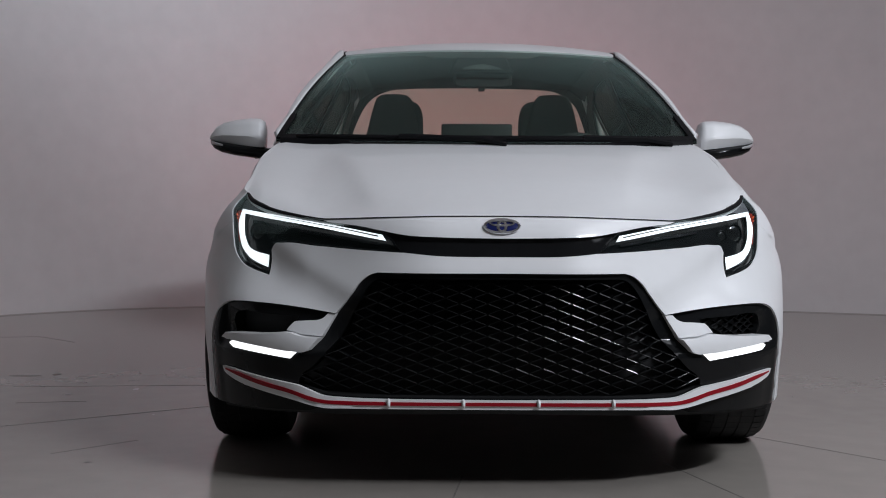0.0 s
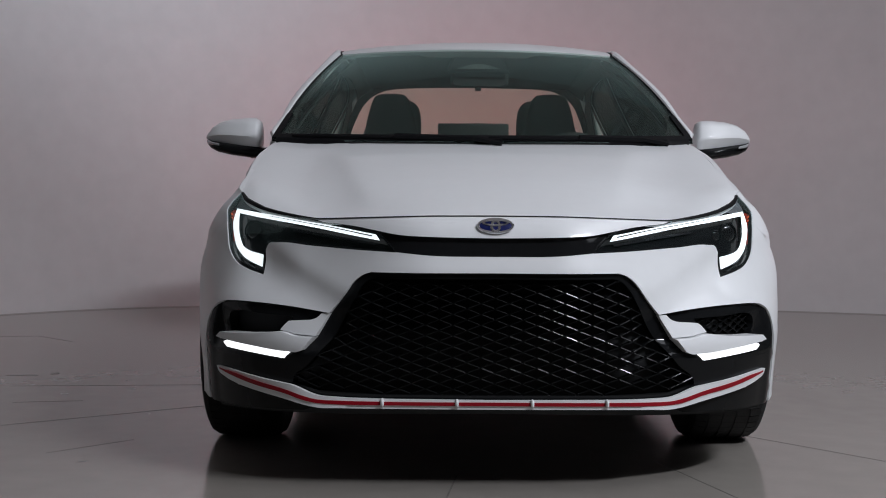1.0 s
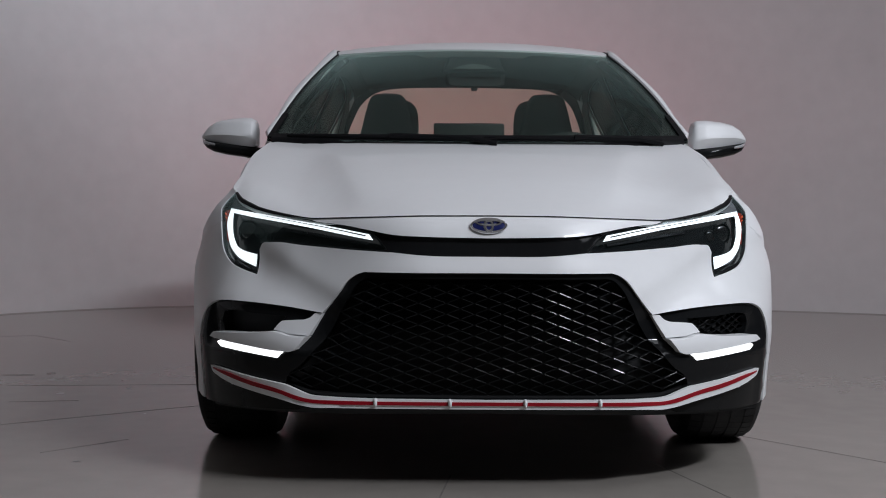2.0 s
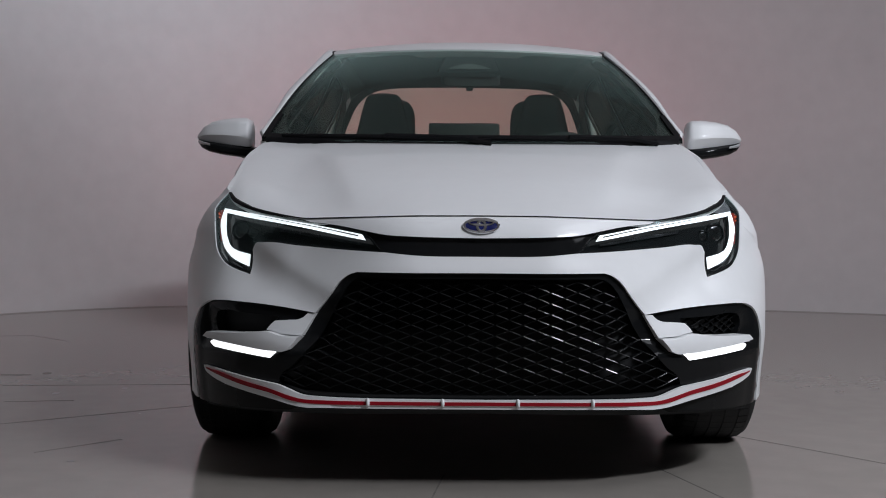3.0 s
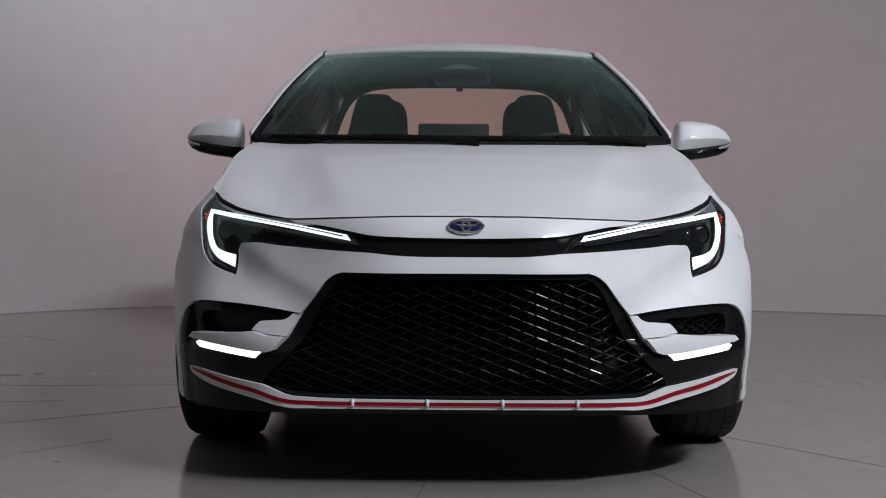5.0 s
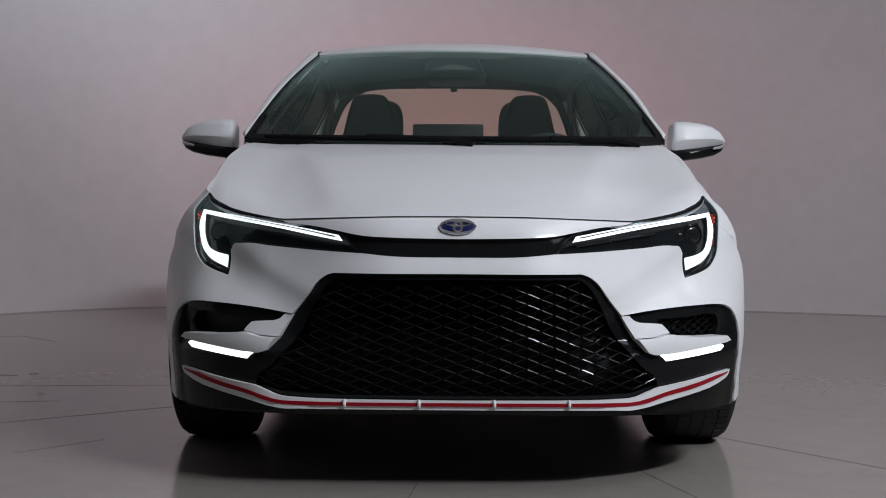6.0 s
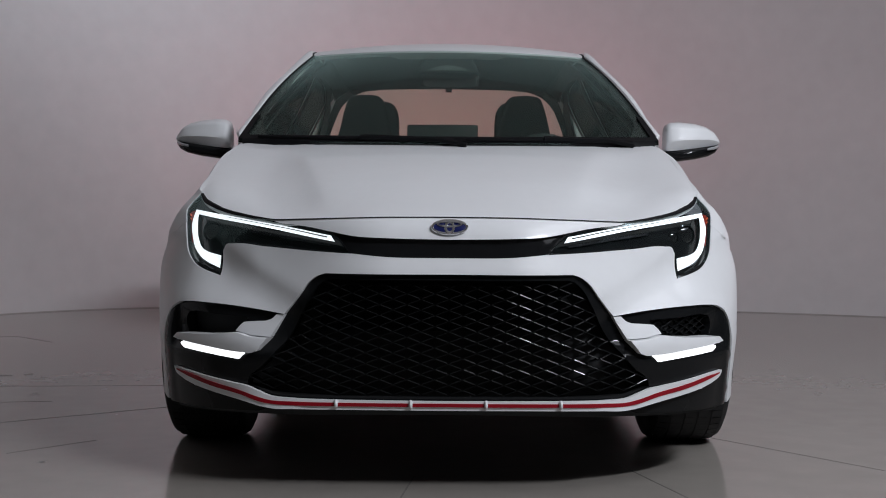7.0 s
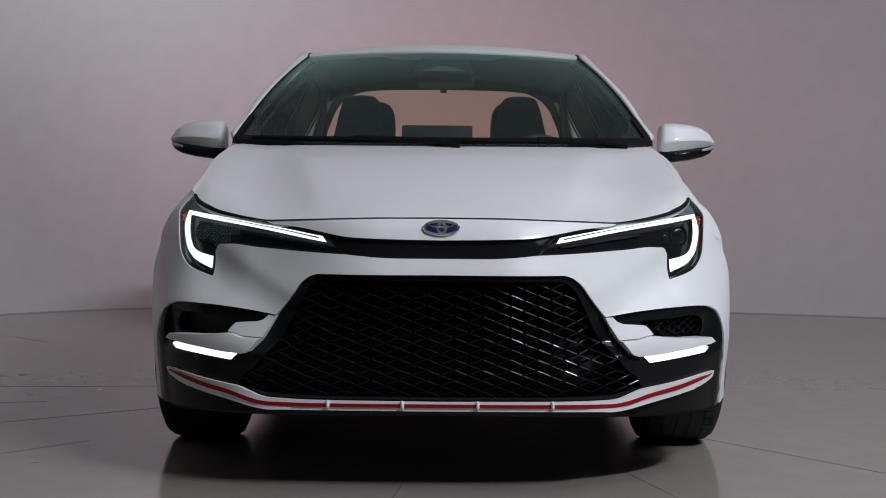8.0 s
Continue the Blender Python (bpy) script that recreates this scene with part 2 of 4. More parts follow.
def plan():
    """The half plan of the body at its widest, from the nose's middle round the side to the tail's middle."""
    a = np.linspace(0, math.pi / 2, 400)
    x1, y1 = HALF * np.sin(a) ** (2 / 3), NOSE * (1 - np.cos(a) ** (4 / 3))
    y2 = np.linspace(NOSE, LONG - TAIL, 600)[1:]
    x2 = HALF + 0.006 * smooth(0.5, 0.85, y2) - 0.004 * smooth(1.15, 1.7, y2) + 0.012 * smooth(2.9, 3.5, y2) - 0.014 * smooth(3.8, 4.21, y2)
    x3, y3 = HALF * np.sin(a[::-1]) ** (2 / 3), LONG - TAIL * (1 - np.cos(a[::-1]) ** (4 / 3))
    x, y = np.concatenate([x1, x2, x3[1:]]), np.concatenate([y1, y2, y3[1:]])
    x = x - 0.016 * smooth(0.76, 0.885, x)
    s = np.concatenate([[0], np.cumsum(np.hypot(np.diff(x), np.diff(y)))])
    even = np.linspace(0, s[-1], 4000)
    x, y = np.interp(even, s, x), np.interp(even, s, y)
    tx, ty = np.gradient(x), np.gradient(y)
    n = np.hypot(tx, ty)
    return even, x, y, -ty / n, tx / n


S, SX, SY, NX, NY = plan()
S_END = S[-1]
front_mid = table([0.12, 0.2, 0.24, 0.3, 0.4, 0.55, 0.59, 0.62, 0.67, 0.705, 0.73, 0.76, 0.8], [0.1, 0.045, 0.028, 0.012, 0.0, 0.0, 0.008, 0.02, 0.035, 0.05, 0.075, 0.12, 0.19], 0.012)
front_out = table([0.12, 0.2, 0.24, 0.3, 0.4, 0.48, 0.55, 0.6, 0.67, 0.73, 0.8, 0.9], [0.04, 0.02, 0.014, 0.006, 0.0, 0.03, 0.075, 0.1, 0.12, 0.15, 0.2, 0.28])
side_in = table([0.1, 0.15, 0.2, 0.3, 0.45, 0.56, 0.65, 0.75, 0.85, 0.95, 1.0, 1.1], [0.2, 0.11, 0.06, 0.025, 0.006, 0.0, 0.008, 0.03, 0.055, 0.085, 0.11, 0.18])
rear_in = table([0.15, 0.22, 0.4, 0.6, 0.8, 0.95, 1.02, 1.1], [0.14, 0.06, 0.0, 0.015, 0.05, 0.07, 0.10, 0.2])


def inset(x, y, z, s):
    mid = 1 - smooth(0.15, 0.55, np.abs(x))
    front = front_mid(z) * mid + front_out(z) * (1 - mid)
    crown = 0.07 * smooth(0.66, 0.81, z) + 0.08 * smooth(0.8, 1.0, z)
    low = side_in(np.maximum(z, 0.42))
    below = (s - 0.745) * 0.35 - (z - 0.645) * 0.937
    front = front + 0.026 * (1 - np.exp(-0.011 * np.log1p(np.exp(np.clip(below / 0.011, -40, 40))) / 0.03)) * (1 - smooth(0.05, 0.18, below)) * (1 - smooth(0.70, 0.86, s)) * smooth(0.3, 0.42, s)
    side = low + (side_in(z) - low) * smooth(0.55, 1.0, y) + crown * (1 - smooth(0.75, 1.5, y) + smooth(0.77, 0.86, z) * (smooth(0.75, 1.5, y) - 0.62 * smooth(0.55, 1.0, y) - 0.38 * smooth(1.2, 1.7, y)))
    w = smooth(0.12, 0.6, y)
    r = smooth(3.95, 4.45, y)
    round_off = 0.010 * np.exp(-(((z - 0.648) / 0.045) ** 2)) - 0.011 * np.exp(-(((z - 0.75) / 0.035) ** 2)) + 0.011 * (1 - smooth(0.25, 0.42, z))
    side = side - 0.005 * np.exp(-(((y - 0.75) / 0.2) ** 2)) * smooth(0.75, 0.87, z)
    side = side + round_off * (1 - smooth(0.56, 0.8, y))
    return (front * (1 - w) + side * w + round_off * (1 - w) * smooth(0.36, 0.48, y)) * (1 - r) + rear_in(z) * r


def belt(s, z, off=0.0):
    """A place on the lower body: s runs round the plan (minus: the other side), z is the height, off stands proud."""
    a = np.abs(s)
    x, y = np.interp(a, S, SX), np.interp(a, S, SY)
    nx, ny = np.interp(a, S, NX), np.interp(a, S, NY)
    d = inset(x, y, z, a) - off
    return np.stack([np.sign(np.where(s == 0, 1, s)) * np.maximum(x + nx * d, 0), y + ny * d, np.asarray(z, float) + 0 * a], -1)


def s_of_y(y):
    """s where the side passes y."""
    return float(np.interp(y, SY[: int(len(S) * 0.9)], S[: int(len(S) * 0.9)]))


EDGE_Y = np.array([0.0, 0.075, 0.132, 0.213, 0.266, 0.354, 0.444, 0.5, 0.8, 1.16, 1.3])
EDGE_Z = np.array([0.53, 0.565, 0.59, 0.632, 0.671, 0.728, 0.781, 0.803, 0.876, 0.97, 0.99])
mid_z = table([0.0, 0.075, 0.13, 0.2, 0.3, 0.42, 0.6, 0.8, 1.05, 1.3], [0.70, 0.73, 0.748, 0.768, 0.798, 0.832, 0.876, 0.92, 0.964, 1.0], 0.02)
edge_z = table(EDGE_Y, EDGE_Z, 0.02)


def hood_raw(x, y, off=0.0):
    z0, z1 = mid_z(y), edge_z(y)
    r = np.clip(np.abs(x) / 0.735, 0, 1.2)
    beyond = 0.012 * np.log1p(np.exp(np.clip((np.abs(x) - (0.30 + 0.2 * np.asarray(y))) / 0.012, -40, 40)))
    crease = 0.026 * (1 - np.exp(-beyond / 0.05)) * smooth(0.1, 0.35, y) * (1 - 0.8 * smooth(0.75, 1.05, y)) * (1 - smooth(0.72, 1.0, r))
    back = np.asarray(y) - np.interp(np.abs(x), [0, 0.25, 0.5, 0.70, 0.76], [1.05, 1.06, 1.10, 1.17, 1.2])
    z = z0 - (z0 - z1) * r**2.3 - crease - 0.003 * np.clip(back / 0.03 + 1, 0, 2) ** 2 + off
    return np.stack([x + 0 * z, y + 0 * z, z], -1)


HOOD_EDGE = [(0, 0.7285), (0.174, 0.7275), (0.36, 0.722), (0.556, 0.7165), (0.678, 0.728), (0.774, 0.7388), (0.858, 0.7518), (0.932, 0.765), (0.994, 0.7787), (1.041, 0.793)]
edge_s = np.linspace(0, 1.041, 84)
edge_v = table([p[0] for p in HOOD_EDGE], [p[1] for p in HOOD_EDGE], 0.02)(edge_s)
HOOD_LINE = list(zip(edge_s.tolist(), edge_v.tolist()))
LEAD = belt(edge_s, edge_v)
MEND = LEAD[:, 2] - hood_raw(LEAD[:, 0], LEAD[:, 1])[:, 2]


def hood_form(x, y, off=0.0):
    """The hood's skin, drawn to the clean line where it meets the nose and the lamps."""
    p = hood_raw(x, y, off)
    back = np.asarray(y) - np.interp(np.abs(x), LEAD[:, 0], LEAD[:, 1])
    p[..., 2] += np.interp(np.abs(x), LEAD[:, 0], MEND) * (1 - smooth(0.0, 0.22, back))
    return p


# ---- end of form ----
# ---- the studio ----


def room_plan(n=90):
    """The curved wall behind the car in plan, from one side of the studio to the other."""
    xs = np.linspace(-5.1, 5.2, n)
    ys = 6.22 - np.where(xs < 0, 0.0174 * np.abs(xs) ** 3.62, 0.043 * np.abs(xs) ** 2.37)
    return [(x, y) for x, y in zip(xs, ys)]


WALL = material("wall_paint", (0.72, 0.71, 0.71), 0.85, vary=0.05, scale=0.9, bump=0.15, bump_scale=60)
# low tones of the unseen walls, set to limit bounce light on the car
DARK_WALL = material("unseen_dark_wall", (0.09, 0.09, 0.09), 0.9, vary=0.06, scale=1.2)
GREY_WALL = material("unseen_grey_wall", (0.12, 0.12, 0.122), 0.9, vary=0.06, scale=1.2)
FLOOR = material("floor_epoxy", (0.312, 0.287, 0.258), 0.14, vary=0.08, scale=0.9, spec=0.5)
SEAM = material("floor_seam", (0.215, 0.202, 0.186), 0.2, vary=0.2, scale=20)
STRIP = material("joint_strip", (0.42, 0.405, 0.39), 0.6, vary=0.1, scale=8)
SCUFF = material("floor_scuff", (0.16, 0.15, 0.14), 0.35, vary=0.3, scale=40)

bm = bmesh.new()
box(bm, (-6.0, -8.0, -0.2), (6.0, 7.0, 0.0))
floor = part("floor", bm, FLOOR, None, flat=True)
tagged(floor, "grey glossy painted studio floor with faint seams", "floor", kind="structure")

# seams and scuffs of the floor, (from, to, width)
for a, b, w in (((-0.55, -4.0), (-0.094, 0.28), 0.0022), ((0.70, 1.14), (1.95, -0.48), 0.0026), ((0.50, 0.49), (1.0, -1.3), 0.0022), ((-2.2, 0.63), (-0.95, 1.54), 0.0028), ((-1.329, 0.57), (-1.118, 0.8), 0.0007), ((-2.7, 3.89), (-2.395, 3.95), 0.0022), ((-2.395, 3.95), (-2.121, 3.67), 0.0022), ((-1.9, 1.98), (-1.1, 2.05), 0.0007), ((-1.75, 1.55), (-1.5, 1.6), 0.0008)):
    bar_bm = bmesh.new()
    d = Vector((b[0] - a[0], b[1] - a[1], 0)).normalized()
    n = Vector((-d.y, d.x, 0)) * w
    loops = []
    for i in range(13):
        c = Vector((a[0], a[1], 0)).lerp(Vector((b[0], b[1], 0)), i / 12) + n * random.uniform(-0.4, 0.4)
        loops.append([c - n, c + n, c + n + Vector((0, 0, 0.0008)), c - n + Vector((0, 0, 0.0008))])
    part("seam", rings(bar_bm, loops), SEAM, floor, "hairline seam", flat=True)
for x, y, rx, ry in ((-1.832, 2.363, 0.02, 0.035), (-1.386, 1.925, 0.012, 0.02), (-1.95, 2.31, 0.075, 0.022), (-1.62, 1.78, 0.016, 0.02), (-1.183, 0.445, 0.012, 0.009), (-1.18, 1.3, 0.004, 0.006)):
    bm = bmesh.new()
    loops = []
    for k, z in ((1.0, 0.0003), (0.7, 0.0009), (0.2, 0.001)):
        loops.append([Vector((x + a * k * random.uniform(0.8, 1.2), y + b * k * random.uniform(0.8, 1.2), z)) for a, b in squircle(14, rx, ry, 2)])
    part("scuff", rings(bm, loops), SCUFF, floor, "dark scuff mark")

plan_pts = room_plan()
bm = bmesh.new()
lows = [(x, y) for x, y in plan_pts]
front = [[(x, y, z) for x, y in lows] for z in (-0.05, 5.6)]
rows = [[bm.verts.new(p) for p in r] for r in front] + [[bm.verts.new((x, y + 0.15, z)) for x, y in lows] for z in (5.6, -0.05)]
for a, b in zip(rows, rows[1:] + rows[:1]):
    for i in range(len(a) - 1):
        bm.faces.new((a[i], a[i + 1], b[i + 1], b[i]))
bm.faces.new([r[0] for r in rows])
bm.faces.new([r[-1] for r in rows][::-1])
bm2 = bmesh.new()
rows = [[bm2.verts.new((x, y + d, z)) for x, y in lows] for d, z in ((-0.003, 0.0), (-0.003, 0.006), (0.01, 0.007), (0.01, 0.0))]
for a, b in zip(rows, rows[1:] + rows[:1]):
    for i in range(len(a) - 1):
        bm2.faces.new((a[i], a[i + 1], b[i + 1], b[i]))
tagged(part("baseboard", bm2, STRIP, None), "thin grey joint strip at the foot of the wall", "trim", kind="structure")
tagged(part("wall_north", bm, WALL, None), "plain white curved studio wall behind the car", "wall", kind="structure")
# unseen shell added round the set to shape bounce light and reflections
for name, lo, hi, mat in (
    ("wall_east", (5.2, -8.0, 0), (5.4, 5.4, 5.6), GREY_WALL),
    ("wall_west", (-5.4, -8.0, 0), (-5.2, 5.4, 5.6), DARK_WALL),
    ("wall_south", (-5.4, -8.2, 0), (5.4, -8.0, 5.6), DARK_WALL),
    ("ceiling", (-5.4, -8.2, 5.6), (5.4, 7.0, 5.8), WALL),
):
    tagged(part(name, box(bmesh.new(), lo, hi), mat, None, flat=True), {"ceiling": "unseen pale ceiling added for reflections", "wall_east": "unseen grey side wall added to hold back bounce light"}.get(name, "unseen dark wall added to hold back bounce light"), "ceiling" if name == "ceiling" else "wall", kind="structure")

# ---- the car ----
car = new("car")
tagged(car, "white four-door sedan with black grille and lit daytime lamps", "car")


def sy(y):
    return s_of_y(y)


AXLE, REAR_AXLE, HUB, ARCH = 0.93, 3.63, 0.325, 0.352


def arch(y0, z0, z1, r=ARCH, n=20):
    """The wheel arch as (s, z) points over the hub at y0, from the front foot at z0 to the rear foot at z1."""
    a0, a1 = math.asin((z0 - HUB) / r), math.asin((z1 - HUB) / r)
    out = []
    for i in range(n + 1):
        a = math.pi - a0 + (a1 - math.pi + a0) * i / n
        out.append((sy(y0 + r * math.cos(a)), HUB + r * math.sin(a)))
    return out


fore = arch(AXLE, 0.24, 0.24)
aft = arch(REAR_AXLE, 0.24, 0.24)
split = 5  # where the bumper meets the fender on the arch

# outlines on the nose, right half, as (s, z)
LAMP_LOW = [(0.2633, 0.6315), (0.4027, 0.6365), (0.554, 0.6435), (0.706, 0.6495)]
GRILLE_SIDE = [(0.332, 0.5795), (0.3556, 0.5725), (0.3802, 0.5555), (0.4058, 0.5235), (0.454, 0.4695)]
POCKET_TOP = [(0.454, 0.4695), (0.567, 0.4815), (0.718, 0.4895), (0.81, 0.4895), (0.865, 0.4840), (0.903, 0.4675), (0.925, 0.4385), (0.942, 0.3585), (0.946, 0.21)]

bumper = (
    spline([(0, 0.622), (0.17, 0.624), (0.2633, 0.6315)])
    + spline(LAMP_LOW + [(0.740, 0.6455), (0.753, 0.6290)])
    + spline([(0.753, 0.6290), (0.739, 0.560)])
    + spline([(0.739, 0.560), (0.815, 0.5775), (0.874, 0.597), (0.930, 0.634), (0.960, 0.677), (0.989, 0.7055)])
    + [(0.989, 0.7055), fore[split]]
    + fore[split::-1]
    + [(sy(0.60), 0.205), (0.948, 0.2035)]
    + spline(POCKET_TOP)[::-1]
    + spline(GRILLE_SIDE)[::-1]
    + [(0.332, 0.5795), (0, 0.581)]
)
fold = [(0.745 - 0.41 * i / 20, 0.645 - 0.41 * i / 20 * 0.35 / 0.937) for i in range(21)]
panel("front_bumper", both(bumper), belt, PAINT, car, step=0.014, thick=0.02, edge=0.003, creases=(fold, flip(fold)))

nose = [(u, v - 0.003) for u, v in HOOD_LINE if u < 0.546] + spline([(0.552, 0.7135), (0.535, 0.7095), (0.46, 0.7035), (0.40, 0.6985), (0.34, 0.6900), (0.25, 0.6765), (0.17, 0.673), (0, 0.67)])
panel("nose_panel", both(nose), belt, PAINT, car, step=0.02, thick=0.02, edge=0.002)
# black strip that draws the shade of the gap under the hood's edge
gap_line = [(u, v) for u, v in HOOD_LINE if u < 1.036]
cut = [0.0006 + 0.0022 * float(smooth(0.55, 0.75, u) * (1 - smooth(0.94, 1.03, u))) for u, v in gap_line]
panel("hood_gap_shade", both([(u, v + 0.0008) for u, v in gap_line] + [(u, v - 2.4 * c) for (u, v), c in reversed(list(zip(gap_line, cut)))]), belt, SATIN_BLACK, car, step=0.02, off=0.0005, thick=0.02, edge=0, label="black strip standing in for the shaded gap below the hood's edge")
strip = [(0, 0.672), (0.17, 0.675), (0.249, 0.679), (0.3125, 0.6805), (0.2633, 0.6315), (0.17, 0.622), (0, 0.62)]
panel("grille_strip", both(strip), belt, MASK_BLACK, car, step=0.02, off=-0.016, label="gloss black strip between the lamps")

# lower black mask with the grille opening and the two side pockets
MESH = [(0, 0.566), (0.3197, 0.5645)] + spline([(0.3197, 0.5645), (0.3402, 0.5585), (0.3586, 0.5435), (0.3884, 0.4985), (0.4386, 0.4165), (0.48, 0.3585)]) + spline([(0.48, 0.3585), (0.505, 0.3335), (0.55, 0.2985), (0.555, 0.2835)]) + [(0.475, 0.2665), (0.3012, 0.2605), (0, 0.26)]
POCKET = spline([(0.579, 0.4555), (0.705, 0.4595), (0.805, 0.4615), (0.835, 0.4545), (0.851, 0.4315), (0.843, 0.4005)]) + spline([(0.843, 0.4005), (0.725, 0.4065), (0.649, 0.4105), (0.608, 0.4195), (0.59, 0.4365), (0.579, 0.4555)])
mask = [(0, 0.585), (0.332, 0.5835)] + spline([(u + 0.004, v + 0.004) for u, v in GRILLE_SIDE]) + spline([(u + 0.003, v + 0.004) for u, v in POCKET_TOP[1:-1]]) + [(0.944, 0.2), (0.8, 0.2), (0.525, 0.2105), (0.485, 0.2245), (0, 0.224)]
mesh_out = both(MESH)


def mask_form(u, v, off=0.0):
    """The mask stands upright behind the leaning bumper, so that the side pockets are deep above the blades."""
    v = np.asarray(v)
    return belt(u, v, off - 0.38 * np.clip(0.487 - v, 0, 0.08) * smooth(0.355, 0.405, v) * smooth(0.37, 0.43, np.abs(u)) * (1 - smooth(0.86, 0.91, np.abs(u))) + 0.008 * smooth(0.86, 0.915, np.abs(u)))


panel("lower_mask", both(mask), mask_form, MASK_BLACK, car, holes=(mesh_out, POCKET, flip(POCKET)), step=0.024, off=-0.012, thick=0.03, edge=0.004, label="gloss black lower mask round the grille")


FLAT_Y = float(np.interp(0.37, S, SY))


def mesh_form(u, v, off=0.0):
    """The mesh is flatter across than the mask in front of it."""
    return mask_form(u, v, off - 0.7 * np.maximum(FLAT_Y - np.interp(np.abs(u), S, SY), 0))


def lattice(name, outline, v0, v1, wide, high, off, deep, web, bevel, mat, label):
    """A grid of lozenges laid on the nose: small joints and slanting webs with depth, as one moulding."""
    poly = clean(outline, 0.02)
    bm = bmesh.new()
    half = max(u for u, v in outline)
    nu, nv = int(half / wide) + 2, int((v1 - v0) / high) + 2
    for i in range(-nu, nu + 1):
        for j in range(-1, nv + 1):
            c = (i * wide, v0 + j * high)
            for du, dv in ((1, 1), (1, -1), (-1, 1), (-1, -1)):
                # one straight web with a bevelled upper face between two plain joints
                face = bevel * (1.0 if dv > 0 else 0.5)
                lean = 0.485 + 0.7 * max(0.40 - c[1], 0) + 0.3 * (0.44 - c[1])
                for k0, k1, f in ((0.0, 0.11, 0.12), (0.11, 0.89, 1.0), (0.89, 1.0, 0.12)):
                    q = np.array([(c[0] + k * du * wide / 2, c[1] + k * dv * high / 2) for k in (k0, (k0 + k1) / 2, k1)])
                    if not inside(q, poly).all():
                        continue
                    rows = []
                    for h, o in ((-web * 1.3, off), (web * 0.4, off), (web * 0.4 + face * f, off - face * f * lean), (web * 0.4 + face * f, off - deep), (-web * 1.6, off - deep)):
                        rows.append([bm.verts.new(p) for p in mesh_form(q[:, 0], q[:, 1] + h, np.full(3, o))])
                    for a, b in zip(rows, rows[1:] + rows[:1]):
                        for k in range(2):
                            bm.faces.new((a[k], a[k + 1], b[k + 1], b[k]))
                    bm.faces.new([r[0] for r in rows])
                    bm.faces.new([r[2] for r in rows][::-1])
    bmesh.ops.remove_doubles(bm, verts=bm.verts, dist=2e-4)
    return part(name, bm, mat, car, label, flat=True)


def blade_form(u, v, off=0.0):
    """The inner blade leans back towards its lower edge."""
    return belt(u, v, off - 0.22 * (0.4685 - np.asarray(v)))


lattice("grille_mesh", mesh_out, 0.2606, 0.57, 0.0733, 0.0282, -0.016, 0.022, 0.0005, 0.0022, GRILLE, "gloss black lozenge mesh of the main grille")
lattice("pocket_mesh", POCKET, 0.40, 0.47, 0.05, 0.021, -0.026, 0.014, 0.0006, 0.0005, MASK_BLACK, "fine black mesh in the side pocket")
lattice("pocket_mesh", flip(POCKET), 0.40, 0.47, 0.05, 0.021, -0.026, 0.014, 0.0006, 0.0005, MASK_BLACK, "fine black mesh in the side pocket")
panel("grille_backing", both([(0, 0.58), (0.373, 0.5785), (0.505, 0.4085), (0.605, 0.2785), (0.505, 0.2385), (0, 0.24)]), belt, DARK, car, step=0.05, off=-0.09, thick=0.01)
panel("radar_plate", both([(0, 0.55), (0.3012, 0.5485), (0.3474, 0.4985), (0.3627, 0.4285), (0, 0.43)]), belt, SATIN_BLACK, car, step=0.05, off=-0.07, thick=0.008)
for side in (1, -1):
    fl = (lambda o: o) if side > 0 else flip
    panel("pocket_backing", fl([(0.555, 0.4785), (0.875, 0.4785), (0.875, 0.3885), (0.555, 0.3885)]), mask_form, DARK, car, step=0.03, off=-0.05, thick=0.006)
    blade = [(0.454, 0.468), (0.48, 0.4675)] + spline([(0.48, 0.4675), (0.492, 0.4565), (0.508, 0.4505), (0.545, 0.4470), (0.578, 0.4445)]) + spline([(0.578, 0.4445), (0.589, 0.4340), (0.599, 0.4205)]) + [(0.58, 0.4185), (0.549, 0.4115), (0.489, 0.4085)]
    panel("inner_blade", fl(blade), blade_form, PAINT, car, step=0.015, off=-0.004, thick=0.05, edge=0.003)
    blade = spline([(0.49, 0.4065), (0.549, 0.4095), (0.58, 0.4165), (0.597, 0.4175)]) + spline([(0.597, 0.4175), (0.655, 0.4105), (0.745, 0.4055), (0.828, 0.4025)]) + [(0.85, 0.3885)] + spline([(0.805, 0.3845), (0.685, 0.3765), (0.56, 0.3675), (0.531, 0.3675), (0.515, 0.3735)])
    panel("outer_blade", fl(blade), belt, PAINT, car, step=0.015, off=0.002, thick=0.055, edge=0.004)
    panel("daytime_lamp", fl(spline([(0.557, 0.3655), (0.665, 0.3755), (0.79, 0.3835), (0.81, 0.3755), (0.792, 0.3640)]) + spline([(0.792, 0.3640), (0.675, 0.3565), (0.575, 0.3485)])), belt, LED, car, step=0.015, off=-0.004, thick=0.012, label="lit white strip of the daytime lamp")

LIP_TOP = spline([(0, 0.25), (0.174, 0.2508), (0.327, 0.2512), (0.419, 0.2527), (0.482, 0.2572), (0.515, 0.2683), (0.549, 0.2793), (0.585, 0.2838), (0.665, 0.2923), (0.734, 0.3), (0.788, 0.3054), (0.846, 0.308)])
LIP_LOW = spline([(0.845, 0.307), (0.84, 0.2975), (0.802, 0.2805), (0.759, 0.2698), (0.662, 0.2537), (0.559, 0.2382), (0.493, 0.2262), (0.469, 0.2235), (0.415, 0.2246), (0.325, 0.2256), (0, 0.226)])
lip_x, lip_z = [p[0] for p in LIP_TOP], [p[1] for p in LIP_TOP]


